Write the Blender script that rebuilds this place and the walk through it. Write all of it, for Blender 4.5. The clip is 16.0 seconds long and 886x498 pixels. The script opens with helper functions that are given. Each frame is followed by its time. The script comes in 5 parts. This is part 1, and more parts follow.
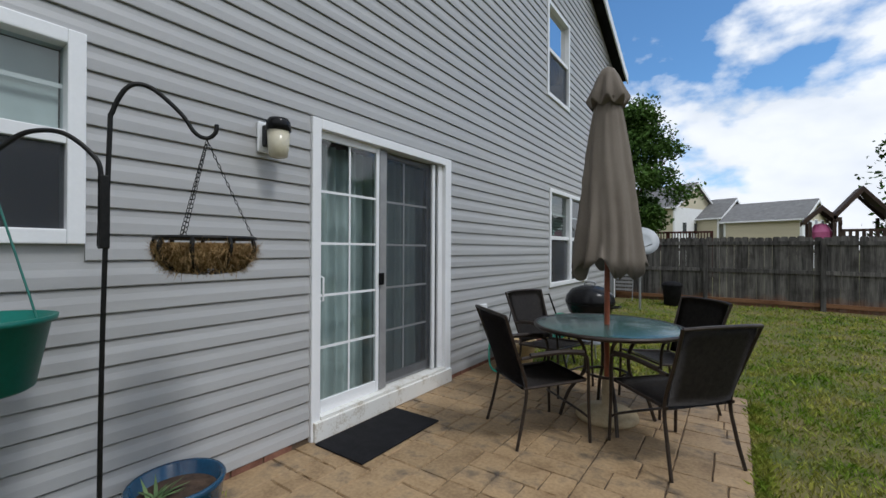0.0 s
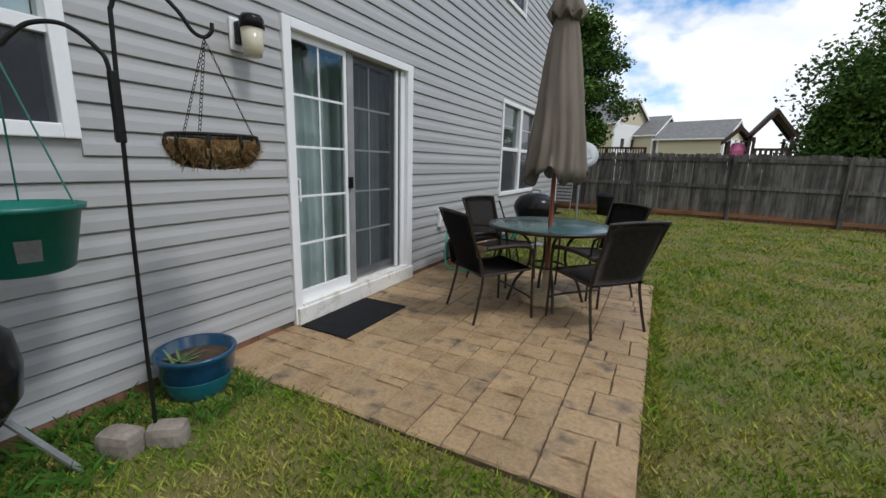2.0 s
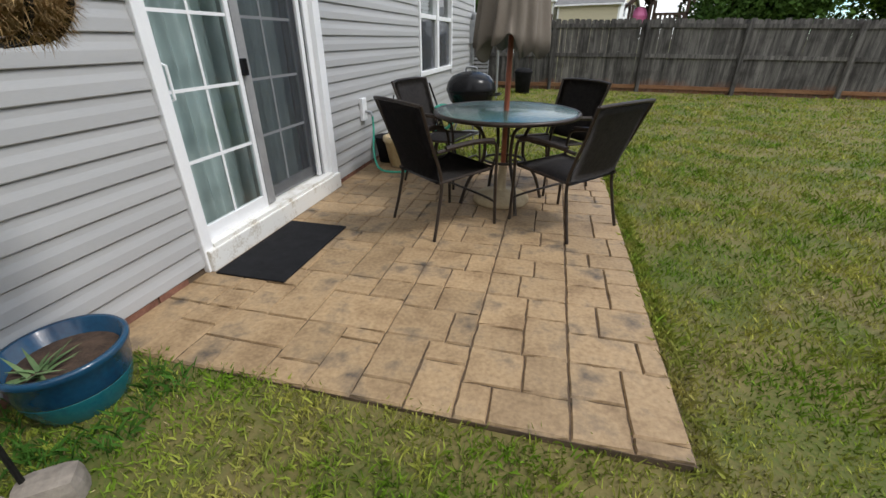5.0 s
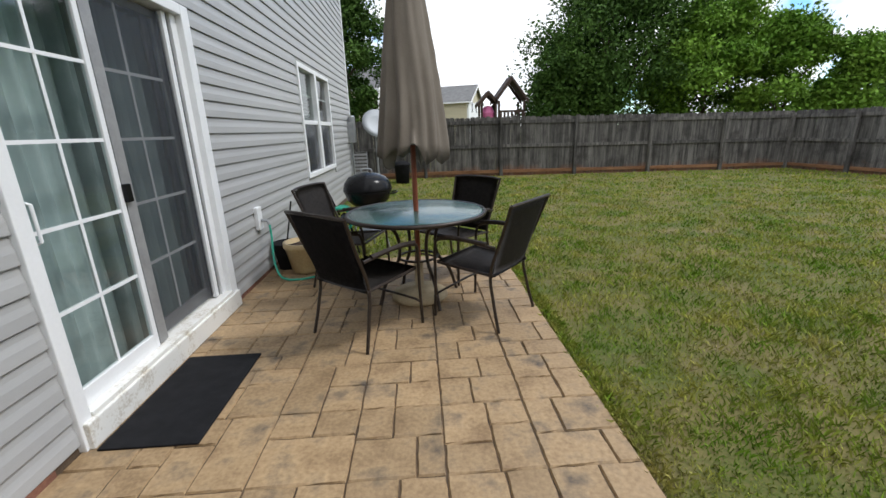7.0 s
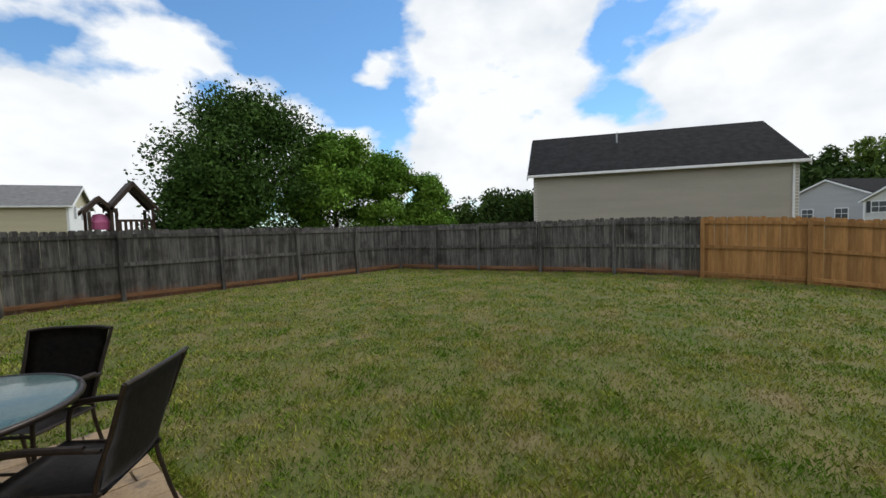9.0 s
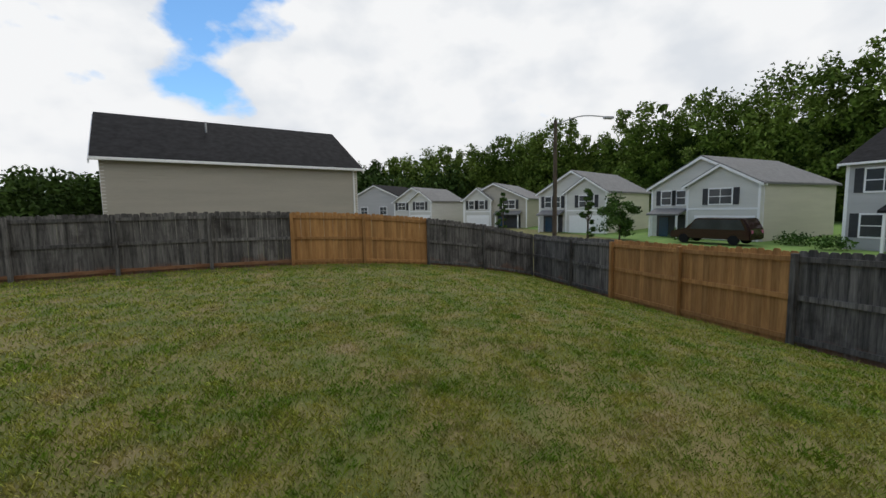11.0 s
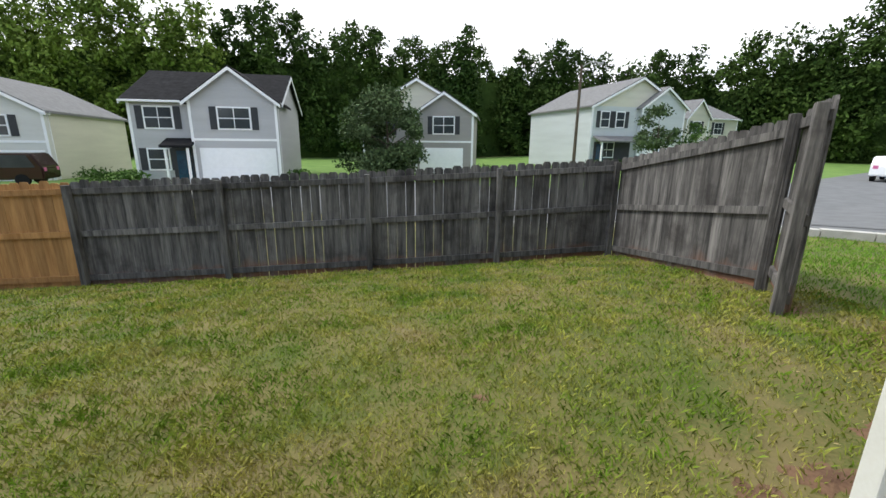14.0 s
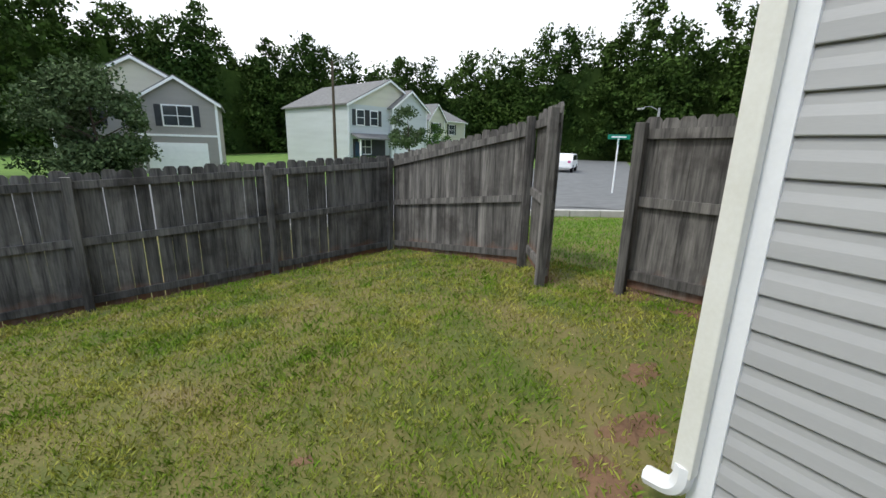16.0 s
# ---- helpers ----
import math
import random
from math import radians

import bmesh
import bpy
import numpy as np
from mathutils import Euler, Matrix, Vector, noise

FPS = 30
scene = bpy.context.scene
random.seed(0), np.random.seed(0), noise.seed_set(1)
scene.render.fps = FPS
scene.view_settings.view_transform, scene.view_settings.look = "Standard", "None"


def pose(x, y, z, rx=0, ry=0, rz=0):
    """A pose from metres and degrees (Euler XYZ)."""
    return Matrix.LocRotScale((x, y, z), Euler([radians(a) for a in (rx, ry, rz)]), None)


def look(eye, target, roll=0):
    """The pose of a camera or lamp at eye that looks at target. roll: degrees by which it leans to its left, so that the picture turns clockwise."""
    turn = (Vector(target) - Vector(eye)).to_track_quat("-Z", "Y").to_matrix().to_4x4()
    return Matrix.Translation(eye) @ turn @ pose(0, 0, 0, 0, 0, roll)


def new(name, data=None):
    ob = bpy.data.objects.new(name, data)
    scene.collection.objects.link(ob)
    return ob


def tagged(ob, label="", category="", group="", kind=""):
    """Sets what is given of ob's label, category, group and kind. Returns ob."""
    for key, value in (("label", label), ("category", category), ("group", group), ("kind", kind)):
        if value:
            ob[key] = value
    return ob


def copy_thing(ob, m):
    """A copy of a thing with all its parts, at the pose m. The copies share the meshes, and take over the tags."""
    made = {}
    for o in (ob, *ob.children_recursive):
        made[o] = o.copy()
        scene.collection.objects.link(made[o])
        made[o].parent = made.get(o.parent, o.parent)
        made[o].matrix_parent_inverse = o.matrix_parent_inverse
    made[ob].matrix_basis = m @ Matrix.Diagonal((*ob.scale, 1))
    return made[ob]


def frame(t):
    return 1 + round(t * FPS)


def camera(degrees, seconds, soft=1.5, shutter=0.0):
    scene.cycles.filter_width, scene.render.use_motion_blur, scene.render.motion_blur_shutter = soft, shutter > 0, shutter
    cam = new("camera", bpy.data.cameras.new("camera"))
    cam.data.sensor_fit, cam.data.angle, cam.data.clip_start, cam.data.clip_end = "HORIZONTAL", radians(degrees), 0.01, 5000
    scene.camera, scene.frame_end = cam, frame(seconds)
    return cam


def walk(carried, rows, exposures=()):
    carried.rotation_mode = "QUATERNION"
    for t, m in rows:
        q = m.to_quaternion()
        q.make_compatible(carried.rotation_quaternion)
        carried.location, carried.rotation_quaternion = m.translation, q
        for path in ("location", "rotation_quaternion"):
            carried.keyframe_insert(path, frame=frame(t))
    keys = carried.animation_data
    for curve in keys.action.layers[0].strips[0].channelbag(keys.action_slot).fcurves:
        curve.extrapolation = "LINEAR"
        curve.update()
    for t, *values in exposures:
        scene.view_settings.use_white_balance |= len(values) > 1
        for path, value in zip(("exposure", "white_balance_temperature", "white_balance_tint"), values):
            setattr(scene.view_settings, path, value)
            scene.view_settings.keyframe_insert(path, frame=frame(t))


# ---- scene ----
cam = camera(94.0, 16.0)
PATH = [
    (0, (2.402, 1.961, 1.332), (1.249, 3.595, 1.337), 0.3),
    (0.5, (2.416, 1.952, 1.323), (1.27, 3.591, 1.274), 0.3),
    (1, (2.416, 1.837, 1.315), (1.36, 3.534, 1.239), 0.7),
    (1.5, (2.443, 1.641, 1.282), (1.474, 3.362, 0.969), 0.1),
    (2, (2.442, 1.568, 1.286), (1.543, 3.307, 0.876), 1.5),
    (2.5, (2.454, 1.575, 1.279), (1.564, 3.269, 0.696), 1.6),
    (3, (2.412, 1.628, 1.247), (1.722, 3.316, 0.426), 1.4),
    (3.5, (2.299, 1.756, 1.228), (1.617, 3.418, 0.348), 0.9),
    (4, (2.175, 1.99, 1.24), (1.544, 3.674, 0.366), -2.4),
    (4.2, (2.136, 2.032, 1.242), (1.522, 3.716, 0.354), -2.2),
    (6.3, (1.566, 1.998, 1.282), (1.464, 3.795, 0.411), -0.1),
    (6.5, (1.559, 2.007, 1.303), (1.464, 3.841, 0.51), -1.0),
    (7, (1.613, 2.102, 1.369), (1.709, 4.021, 0.815), -1.9),
    (7.5, (1.74, 2.245, 1.457), (2.177, 4.176, 1.172), -0.6),
    (8, (1.78, 2.355, 1.477), (2.475, 4.219, 1.271), -0.5),
    (8.5, (1.748, 2.353, 1.541), (2.884, 3.994, 1.404), -1.4),
    (9, (1.778, 2.397, 1.542), (3.275, 3.717, 1.429), -1.8),
    (9.2, (1.778, 2.387, 1.547), (3.384, 3.576, 1.445), -1.9),
    (11.3, (1.364, 2.255, 1.563), (3.242, 1.606, 1.333), -1.5),
    (11.5, (1.344, 2.235, 1.556), (3.142, 1.399, 1.295), -2.0),
    (12, (1.253, 2.148, 1.531), (2.737, 0.852, 1.191), -2.0),
    (12.5, (1.255, 2.055, 1.529), (2.386, 0.459, 1.112), -1.2),
    (13, (1.362, 1.904, 1.462), (2.104, 0.118, 0.953), -0.7),
    (13.5, (1.486, 1.649, 1.425), (1.8, -0.237, 0.836), -0.2),
    (14, (1.469, 1.348, 1.378), (1.468, -0.59, 0.883), 0.6),
    (14.5, (1.418, 1.119, 1.343), (0.894, -0.73, 0.789), 0.3),
    (15, (1.472, 0.935, 1.315), (0.642, -0.765, 0.666), -0.9),
    (15.5, (1.529, 0.878, 1.343), (0.499, -0.764, 0.851), 0.6),
    (16, (1.555, 0.857, 1.347), (0.527, -0.788, 0.858), 1.5),
]
EXPO = [(0.0, -0.38, 6100, 10), (1.5, -0.3, 6150, 10), (2.5, -0.14, 6350, 11), (3.5, 0.08, 6400, 11), (4.0, 0.15, 6450, 11), (7.0, 0.12, 6300, 10), (8.0, 0.08, 6350, 9), (9.0, -0.35, 6400, 9), (11.5, -0.48, 6500, 10), (12.5, -0.2, 6450, 10), (13.0, 0.13, 6500, 10), (14.0, 0.43, 6500, 10), (15.5, 0.34, 6400, 9), (16.0, 0.25, 6400, 9)]
walk(cam, [(t, look(eye, target, roll)) for t, eye, target, roll in PATH], EXPO)

# ---------------------------------------------------------------- sky and sun
SUN_EL, SUN_AZ = 56.0, 92.0
world = bpy.data.worlds.new("sky")
world.use_nodes = True
scene.world = world
wn, wl = world.node_tree.nodes, world.node_tree.links
sky = wn.new("ShaderNodeTexSky")
sky.sky_type, sky.sun_disc = "NISHITA", False
sky.sun_elevation, sky.sun_rotation = radians(SUN_EL), radians(SUN_AZ)
sky.air_density, sky.dust_density, sky.ozone_density = 1.0, 0.1, 4.0
bg = wn["Background"]
bg.inputs["Strength"].default_value = 0.13
wc = wn.new("ShaderNodeTexCoord")
wm = wn.new("ShaderNodeMapping")
wm.inputs["Scale"].default_value = (1.0, 1.0, 1.7)
wm.inputs["Location"].default_value = (0.35, 0.2, 0.0)
wnz = wn.new("ShaderNodeTexNoise")
wnz.inputs["Scale"].default_value, wnz.inputs["Detail"].default_value, wnz.inputs["Roughness"].default_value = 3.1, 10.0, 0.5
wr = wn.new("ShaderNodeValToRGB")
wr.color_ramp.elements[0].position, wr.color_ramp.elements[1].position = 0.485, 0.545
wmix = wn.new("ShaderNodeMix")
wmix.data_type = "RGBA"
# cloud tops white, hollows grey
wshade, wcol = wn.new("ShaderNodeTexNoise"), wn.new("ShaderNodeValToRGB")
wshade.inputs["Scale"].default_value, wshade.inputs["Detail"].default_value = 5.5, 6.0
wcol.color_ramp.elements[0].position, wcol.color_ramp.elements[1].position = 0.33, 0.56
wcol.color_ramp.elements[0].color, wcol.color_ramp.elements[1].color = (0.8, 0.83, 0.87, 1), (1.0, 1.0, 1.0, 1)
wbright = wn.new("ShaderNodeMix")
wbright.data_type, wbright.blend_type = "RGBA", "MULTIPLY"
wbright.inputs["Factor"].default_value, wbright.inputs["B"].default_value = 1.0, (9.8, 9.9, 10.0, 1)
wl.new(wm.outputs["Vector"], wshade.inputs["Vector"])
wl.new(wshade.outputs["Fac"], wcol.inputs["Fac"])
wl.new(wcol.outputs["Color"], wbright.inputs["A"])
wl.new(wbright.outputs["Result"], wmix.inputs["B"])
# cloud cover thickens towards the sun's side of the sky
wsouth = wn.new("ShaderNodeMapRange")
wsouth.inputs["From Min"].default_value, wsouth.inputs["From Max"].default_value, wsouth.inputs["To Min"].default_value, wsouth.inputs["To Max"].default_value = 0.75, -0.5, -0.02, 0.18
wcover = wn.new("ShaderNodeMath")
wl.new(wc.outputs["Generated"], wm.inputs["Vector"])
wl.new(wm.outputs["Vector"], wnz.inputs["Vector"])
wsep, whz, wadd = wn.new("ShaderNodeSeparateXYZ"), wn.new("ShaderNodeMapRange"), wn.new("ShaderNodeMath")
whz.inputs["From Min"].default_value, whz.inputs["From Max"].default_value, whz.inputs["To Min"].default_value, whz.inputs["To Max"].default_value = 0.0, 0.42, 0.13, 0.0
wl.new(wc.outputs["Generated"], wsep.inputs[0])
wl.new(wsep.outputs["Z"], whz.inputs["Value"])
wl.new(wnz.outputs["Fac"], wadd.inputs[0])
wl.new(whz.outputs[0], wadd.inputs[1])
wl.new(wsep.outputs["Y"], wsouth.inputs["Value"])
wl.new(wadd.outputs[0], wcover.inputs[0])
wl.new(wsouth.outputs[0], wcover.inputs[1])
wl.new(wcover.outputs[0], wr.inputs["Fac"])
wl.new(wr.outputs["Color"], wmix.inputs["Factor"])
wblue = wn.new("ShaderNodeMix")
wblue.data_type, wblue.blend_type = "RGBA", "MULTIPLY"
wblue.inputs["Factor"].default_value, wblue.inputs["B"].default_value = 1.0, (1.1, 1.42, 1.52, 1)
wl.new(sky.outputs["Color"], wblue.inputs["A"])
wl.new(wblue.outputs["Result"], wmix.inputs["A"])
wl.new(wmix.outputs["Result"], bg.inputs["Color"])
sun = new("sun", bpy.data.lights.new("sun", "SUN"))
sun.data.energy, sun.data.angle, sun.data.color = 1.9, radians(12), (1.0, 0.975, 0.93)
saz = radians(SUN_AZ)
sun.matrix_world = look((math.sin(saz) * 30, math.cos(saz) * 30, 30 * math.tan(radians(SUN_EL))), (0, 0, 0))


# ---------------------------------------------------------------- materials
def material(name, a, b, scale=6.0, rough=0.6, bump=0.2, fine=60.0, metal=0.0, stretch=(1, 1, 1), vary=0.0, island=False, coat=0.0, lo=0.35, hi=0.65, stain=None):
    """Two colours mixed by noise at two scales, with fine relief; vary shifts brightness from piece to piece."""
    m = bpy.data.materials.new(name)
    m.use_nodes = True
    n, l = m.node_tree.nodes, m.node_tree.links
    p = n["Principled BSDF"]
    geo = n.new("ShaderNodeNewGeometry")
    mp = n.new("ShaderNodeMapping")
    mp.inputs["Scale"].default_value = stretch
    l.new(geo.outputs["Position"], mp.inputs["Vector"])
    big, small = n.new("ShaderNodeTexNoise"), n.new("ShaderNodeTexNoise")
    for t, s in ((big, scale), (small, fine)):
        t.inputs["Scale"].default_value, t.inputs["Detail"].default_value = s, 5.0
        l.new(mp.outputs["Vector"], t.inputs["Vector"])
    both, half = n.new("ShaderNodeMath"), n.new("ShaderNodeMath")
    both.operation, half.operation = "MULTIPLY_ADD", "MULTIPLY"
    both.inputs[1].default_value, half.inputs[1].default_value = 0.35, 0.65
    l.new(small.outputs["Fac"], both.inputs[0])
    l.new(big.outputs["Fac"], half.inputs[0])
    l.new(half.outputs[0], both.inputs[2])
    ramp = n.new("ShaderNodeValToRGB")
    e = ramp.color_ramp.elements
    e[0].position, e[1].position, e[0].color, e[1].color = lo, hi, (*a, 1), (*b, 1)
    l.new(both.outputs[0], ramp.inputs["Fac"])
    colour = ramp.outputs["Color"]
    if stain:
        tint, size, s0, s1 = stain
        st, sm, smix = n.new("ShaderNodeTexNoise"), n.new("ShaderNodeMapRange"), n.new("ShaderNodeMix")
        st.inputs["Scale"].default_value, st.inputs["Detail"].default_value, st.inputs["Roughness"].default_value = size, 6.0, 0.62
        sm.inputs["From Min"].default_value, sm.inputs["From Max"].default_value = s0, s1
        smix.data_type = "RGBA"
        smix.inputs["B"].default_value = (*tint, 1)
        l.new(geo.outputs["Position"], st.inputs["Vector"])
        l.new(st.outputs["Fac"], sm.inputs["Value"])
        l.new(sm.outputs[0], smix.inputs["Factor"])
        l.new(colour, smix.inputs["A"])
        colour = smix.outputs["Result"]
    if vary:
        src = geo.outputs["Random Per Island"] if island else n.new("ShaderNodeObjectInfo").outputs["Random"]
        mr = n.new("ShaderNodeMapRange")
        mr.inputs["To Min"].default_value, mr.inputs["To Max"].default_value = 1 - vary, 1 + vary
        l.new(src, mr.inputs["Value"])
        hsv = n.new("ShaderNodeHueSaturation")
        l.new(mr.outputs[0], hsv.inputs["Value"])
        l.new(colour, hsv.inputs["Color"])
        colour = hsv.outputs["Color"]
    l.new(colour, p.inputs["Base Color"])
    p.inputs["Specular IOR Level"].default_value = 0.08 if island else 0.5
    p.inputs["Roughness"].default_value, p.inputs["Metallic"].default_value, p.inputs["Coat Weight"].default_value = rough, metal, coat
    if bump:
        bp = n.new("ShaderNodeBump")
        bp.inputs["Strength"].default_value, bp.inputs["Distance"].default_value = bump, 0.01
        l.new(both.outputs[0], bp.inputs["Height"])
        l.new(bp.outputs["Normal"], p.inputs["Normal"])
    return m


def glass_material(name, tint, gloss=0.03):
    m = bpy.data.materials.new(name)
    m.use_nodes = True
    n, l = m.node_tree.nodes, m.node_tree.links
    n.remove(n["Principled BSDF"])
    tr, gl, mx, fr = n.new("ShaderNodeBsdfTransparent"), n.new("ShaderNodeBsdfGlossy"), n.new("ShaderNodeMixShader"), n.new("ShaderNodeFresnel")
    tr.inputs["Color"].default_value = (*tint, 1)
    gl.inputs["Roughness"].default_value = gloss
    fr.inputs["IOR"].default_value = 1.9
    l.new(fr.outputs[0], mx.inputs[0])
    l.new(tr.outputs[0], mx.inputs[1])
    l.new(gl.outputs[0], mx.inputs[2])
    l.new(mx.outputs[0], n["Material Output"].inputs["Surface"])
    return m


def mesh_screen(name, colour, cover):
    m = bpy.data.materials.new(name)
    m.use_nodes = True
    n, l = m.node_tree.nodes, m.node_tree.links
    tr, mx = n.new("ShaderNodeBsdfTransparent"), n.new("ShaderNodeMixShader")
    n["Principled BSDF"].inputs["Base Color"].default_value = (*colour, 1)
    n["Principled BSDF"].inputs["Roughness"].default_value = 0.5
    mx.inputs[0].default_value = cover
    l.new(tr.outputs[0], mx.inputs[1])
    l.new(n["Principled BSDF"].outputs[0], mx.inputs[2])
    l.new(mx.outputs[0], n["Material Output"].inputs["Surface"])
    return m


SCREENMESH = mesh_screen("insect_screen", (0.05, 0.056, 0.066), 0.55)
SIDING = material("vinyl_siding", (0.365, 0.366, 0.366), (0.43, 0.431, 0.43), 1.5, 0.45, 0.06, 140, stretch=(1, 0.25, 6), vary=0.03)
WHITE = material("white_vinyl", (0.79, 0.8, 0.81), (0.85, 0.86, 0.87), 4, 0.4, 0.05)
OLDWHITE = material("weathered_white", (0.42, 0.36, 0.27), (0.76, 0.75, 0.71), 9, 0.6, 0.2, 70, lo=0.3, hi=0.48)
CREAM = material("cream_downspout", (0.69, 0.68, 0.61), (0.77, 0.765, 0.71), 5, 0.4, 0.05)
FOUND = material("brick_red", (0.13, 0.055, 0.035), (0.26, 0.12, 0.08), 9, 0.85, 0.5, 60, vary=0.25)
GLASS = glass_material("clear_glass", (0.72, 0.82, 0.82))
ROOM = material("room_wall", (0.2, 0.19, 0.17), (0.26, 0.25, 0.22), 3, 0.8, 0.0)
CURTAIN = material("curtain_cloth", (0.55, 0.62, 0.62), (0.68, 0.74, 0.74), 8, 0.85, 0.1, 200)
BLIND = material("blind_slat", (0.4, 0.5, 0.45), (0.55, 0.63, 0.58), 8, 0.6, 0.0)
GREYMETAL = material("grey_aluminium", (0.27, 0.27, 0.27), (0.36, 0.36, 0.36), 8, 0.45, 0.05, metal=0.2)
GAPBLACK = material("gap_black", (0.02, 0.021, 0.024), (0.035, 0.037, 0.042), 3, 0.55, 0.05, 300)
BLACK = material("black_enamel", (0.006, 0.006, 0.007), (0.014, 0.014, 0.015), 6, 0.22, 0.04)
BLACK.node_tree.nodes["Principled BSDF"].inputs["Specular IOR Level"].default_value = 0.18
IRON = material("black_wrought_iron", (0.005, 0.005, 0.005), (0.012, 0.012, 0.011), 30, 0.5, 0.2)
IRON.node_tree.nodes["Principled BSDF"].inputs["Specular IOR Level"].default_value = 0.25
RUBBER = material("black_rubber_mat", (0.007, 0.007, 0.008), (0.014, 0.014, 0.016), 12, 0.85, 0.4, 220)
RUBBER.node_tree.nodes["Principled BSDF"].inputs["Specular IOR Level"].default_value = 0.2
BRONZE = material("bronze_tube", (0.022, 0.015, 0.011), (0.045, 0.032, 0.025), 25, 0.4, 0.1, metal=0.3)
SLING = material("brown_woven_sling", (0.013, 0.01, 0.009), (0.035, 0.028, 0.024), 30, 0.65, 0.5, 260)
TABLEGLASS = material("frosted_glass_top", (0.025, 0.07, 0.06), (0.045, 0.1, 0.088), 20, 0.27, 0.1, 160, coat=0.25)
CANVAS = material("taupe_canvas", (0.15, 0.125, 0.1), (0.21, 0.18, 0.148), 5, 0.9, 0.25, 220, stretch=(1, 1, 0.5))
REDWOOD = material("stained_pole", (0.2, 0.05, 0.025), (0.32, 0.1, 0.05), 8, 0.4, 0.1, stretch=(1, 1, 0.15))
BASECAST = material("cast_umbrella_base", (0.34, 0.26, 0.15), (0.48, 0.39, 0.25), 8, 0.7, 0.4)
GREENPOT = material("green_plastic", (0.003, 0.11, 0.085), (0.006, 0.155, 0.12), 5, 0.4, 0.05)
BLUEPOT = material("blue_glaze", (0.004, 0.03, 0.075), (0.008, 0.06, 0.12), 6, 0.22, 0.08, coat=0.4)
TEALPOT = material("teal_glaze", (0.006, 0.09, 0.13), (0.015, 0.17, 0.18), 6, 0.25, 0.08, coat=0.4)
SOIL = material("potting_soil", (0.03, 0.018, 0.011), (0.09, 0.055, 0.035), 25, 0.95, 0.9, 120)
CLAY = material("yellow_ceramic", (0.42, 0.3, 0.14), (0.58, 0.45, 0.25), 5, 0.35, 0.1)
HOSE = material("green_hose", (0.02, 0.3, 0.2), (0.04, 0.42, 0.3), 20, 0.35, 0.05)
COIR = material("coconut_fibre", (0.2, 0.12, 0.05), (0.5, 0.35, 0.17), 18, 0.95, 0.8, 160, vary=0.35, island=True)
BLOCK = material("concrete_block", (0.17, 0.145, 0.12), (0.3, 0.26, 0.215), 14, 0.9, 0.5)
PAVER = material("stamped_concrete", (0.19, 0.12, 0.06), (0.405, 0.28, 0.152), 4.5, 0.62, 0.5, 45, vary=0.14, lo=0.33, hi=0.58, stain=((0.085, 0.066, 0.05), 4.5, 0.51, 0.7))
JOINT = material("stained_joint", (0.06, 0.042, 0.028), (0.15, 0.1, 0.06), 12, 0.9, 0.5)
TAN = material("jar_glass", (0.5, 0.46, 0.34), (0.62, 0.58, 0.45), 5, 0.25, 0.0)
GREYWOOD = material("weathered_fence", (0.035, 0.033, 0.032), (0.2, 0.188, 0.175), 15, 0.88, 0.6, 70, stretch=(1, 1, 0.07), vary=0.28, stain=((0.035, 0.03, 0.028), 1.8, 0.5, 0.72))
NEWWOOD = material("new_cedar_fence", (0.27, 0.125, 0.036), (0.46, 0.245, 0.085), 12, 0.75, 0.3, 60, stretch=(1, 1, 0.09), vary=0.2)


def clay_splashed(base, name):
    """The fence wood with red clay splashed up the foot of each board."""
    m = base.copy()
    m.name = name
    n, l = m.node_tree.nodes, m.node_tree.links
    p = n["Principled BSDF"]
    old = p.inputs["Base Color"].links[0].from_socket
    tc, sp, nz, ad, mr, mx = n.new("ShaderNodeTexCoord"), n.new("ShaderNodeSeparateXYZ"), n.new("ShaderNodeTexNoise"), n.new("ShaderNodeMath"), n.new("ShaderNodeMapRange"), n.new("ShaderNodeMix")
    nz.inputs["Scale"].default_value, nz.inputs["Detail"].default_value = 2.2, 5.0
    ad.operation = "MULTIPLY_ADD"
    ad.inputs[1].default_value = -0.75
    mr.inputs["From Min"].default_value, mr.inputs["From Max"].default_value, mr.inputs["To Max"].default_value = -0.12, -0.42, 0.8
    mx.data_type = "RGBA"
    mx.inputs["B"].default_value = (0.24, 0.1, 0.045, 1)
    l.new(tc.outputs["Object"], sp.inputs[0])
    l.new(n["Geometry"].outputs["Position"], nz.inputs["Vector"])
    l.new(nz.outputs["Fac"], ad.inputs[0])
    l.new(sp.outputs["Z"], ad.inputs[2])
    l.new(ad.outputs[0], mr.inputs["Value"])
    l.new(mr.outputs[0], mx.inputs["Factor"])
    l.new(old, mx.inputs["A"])
    l.new(mx.outputs["Result"], p.inputs["Base Color"])
    return m


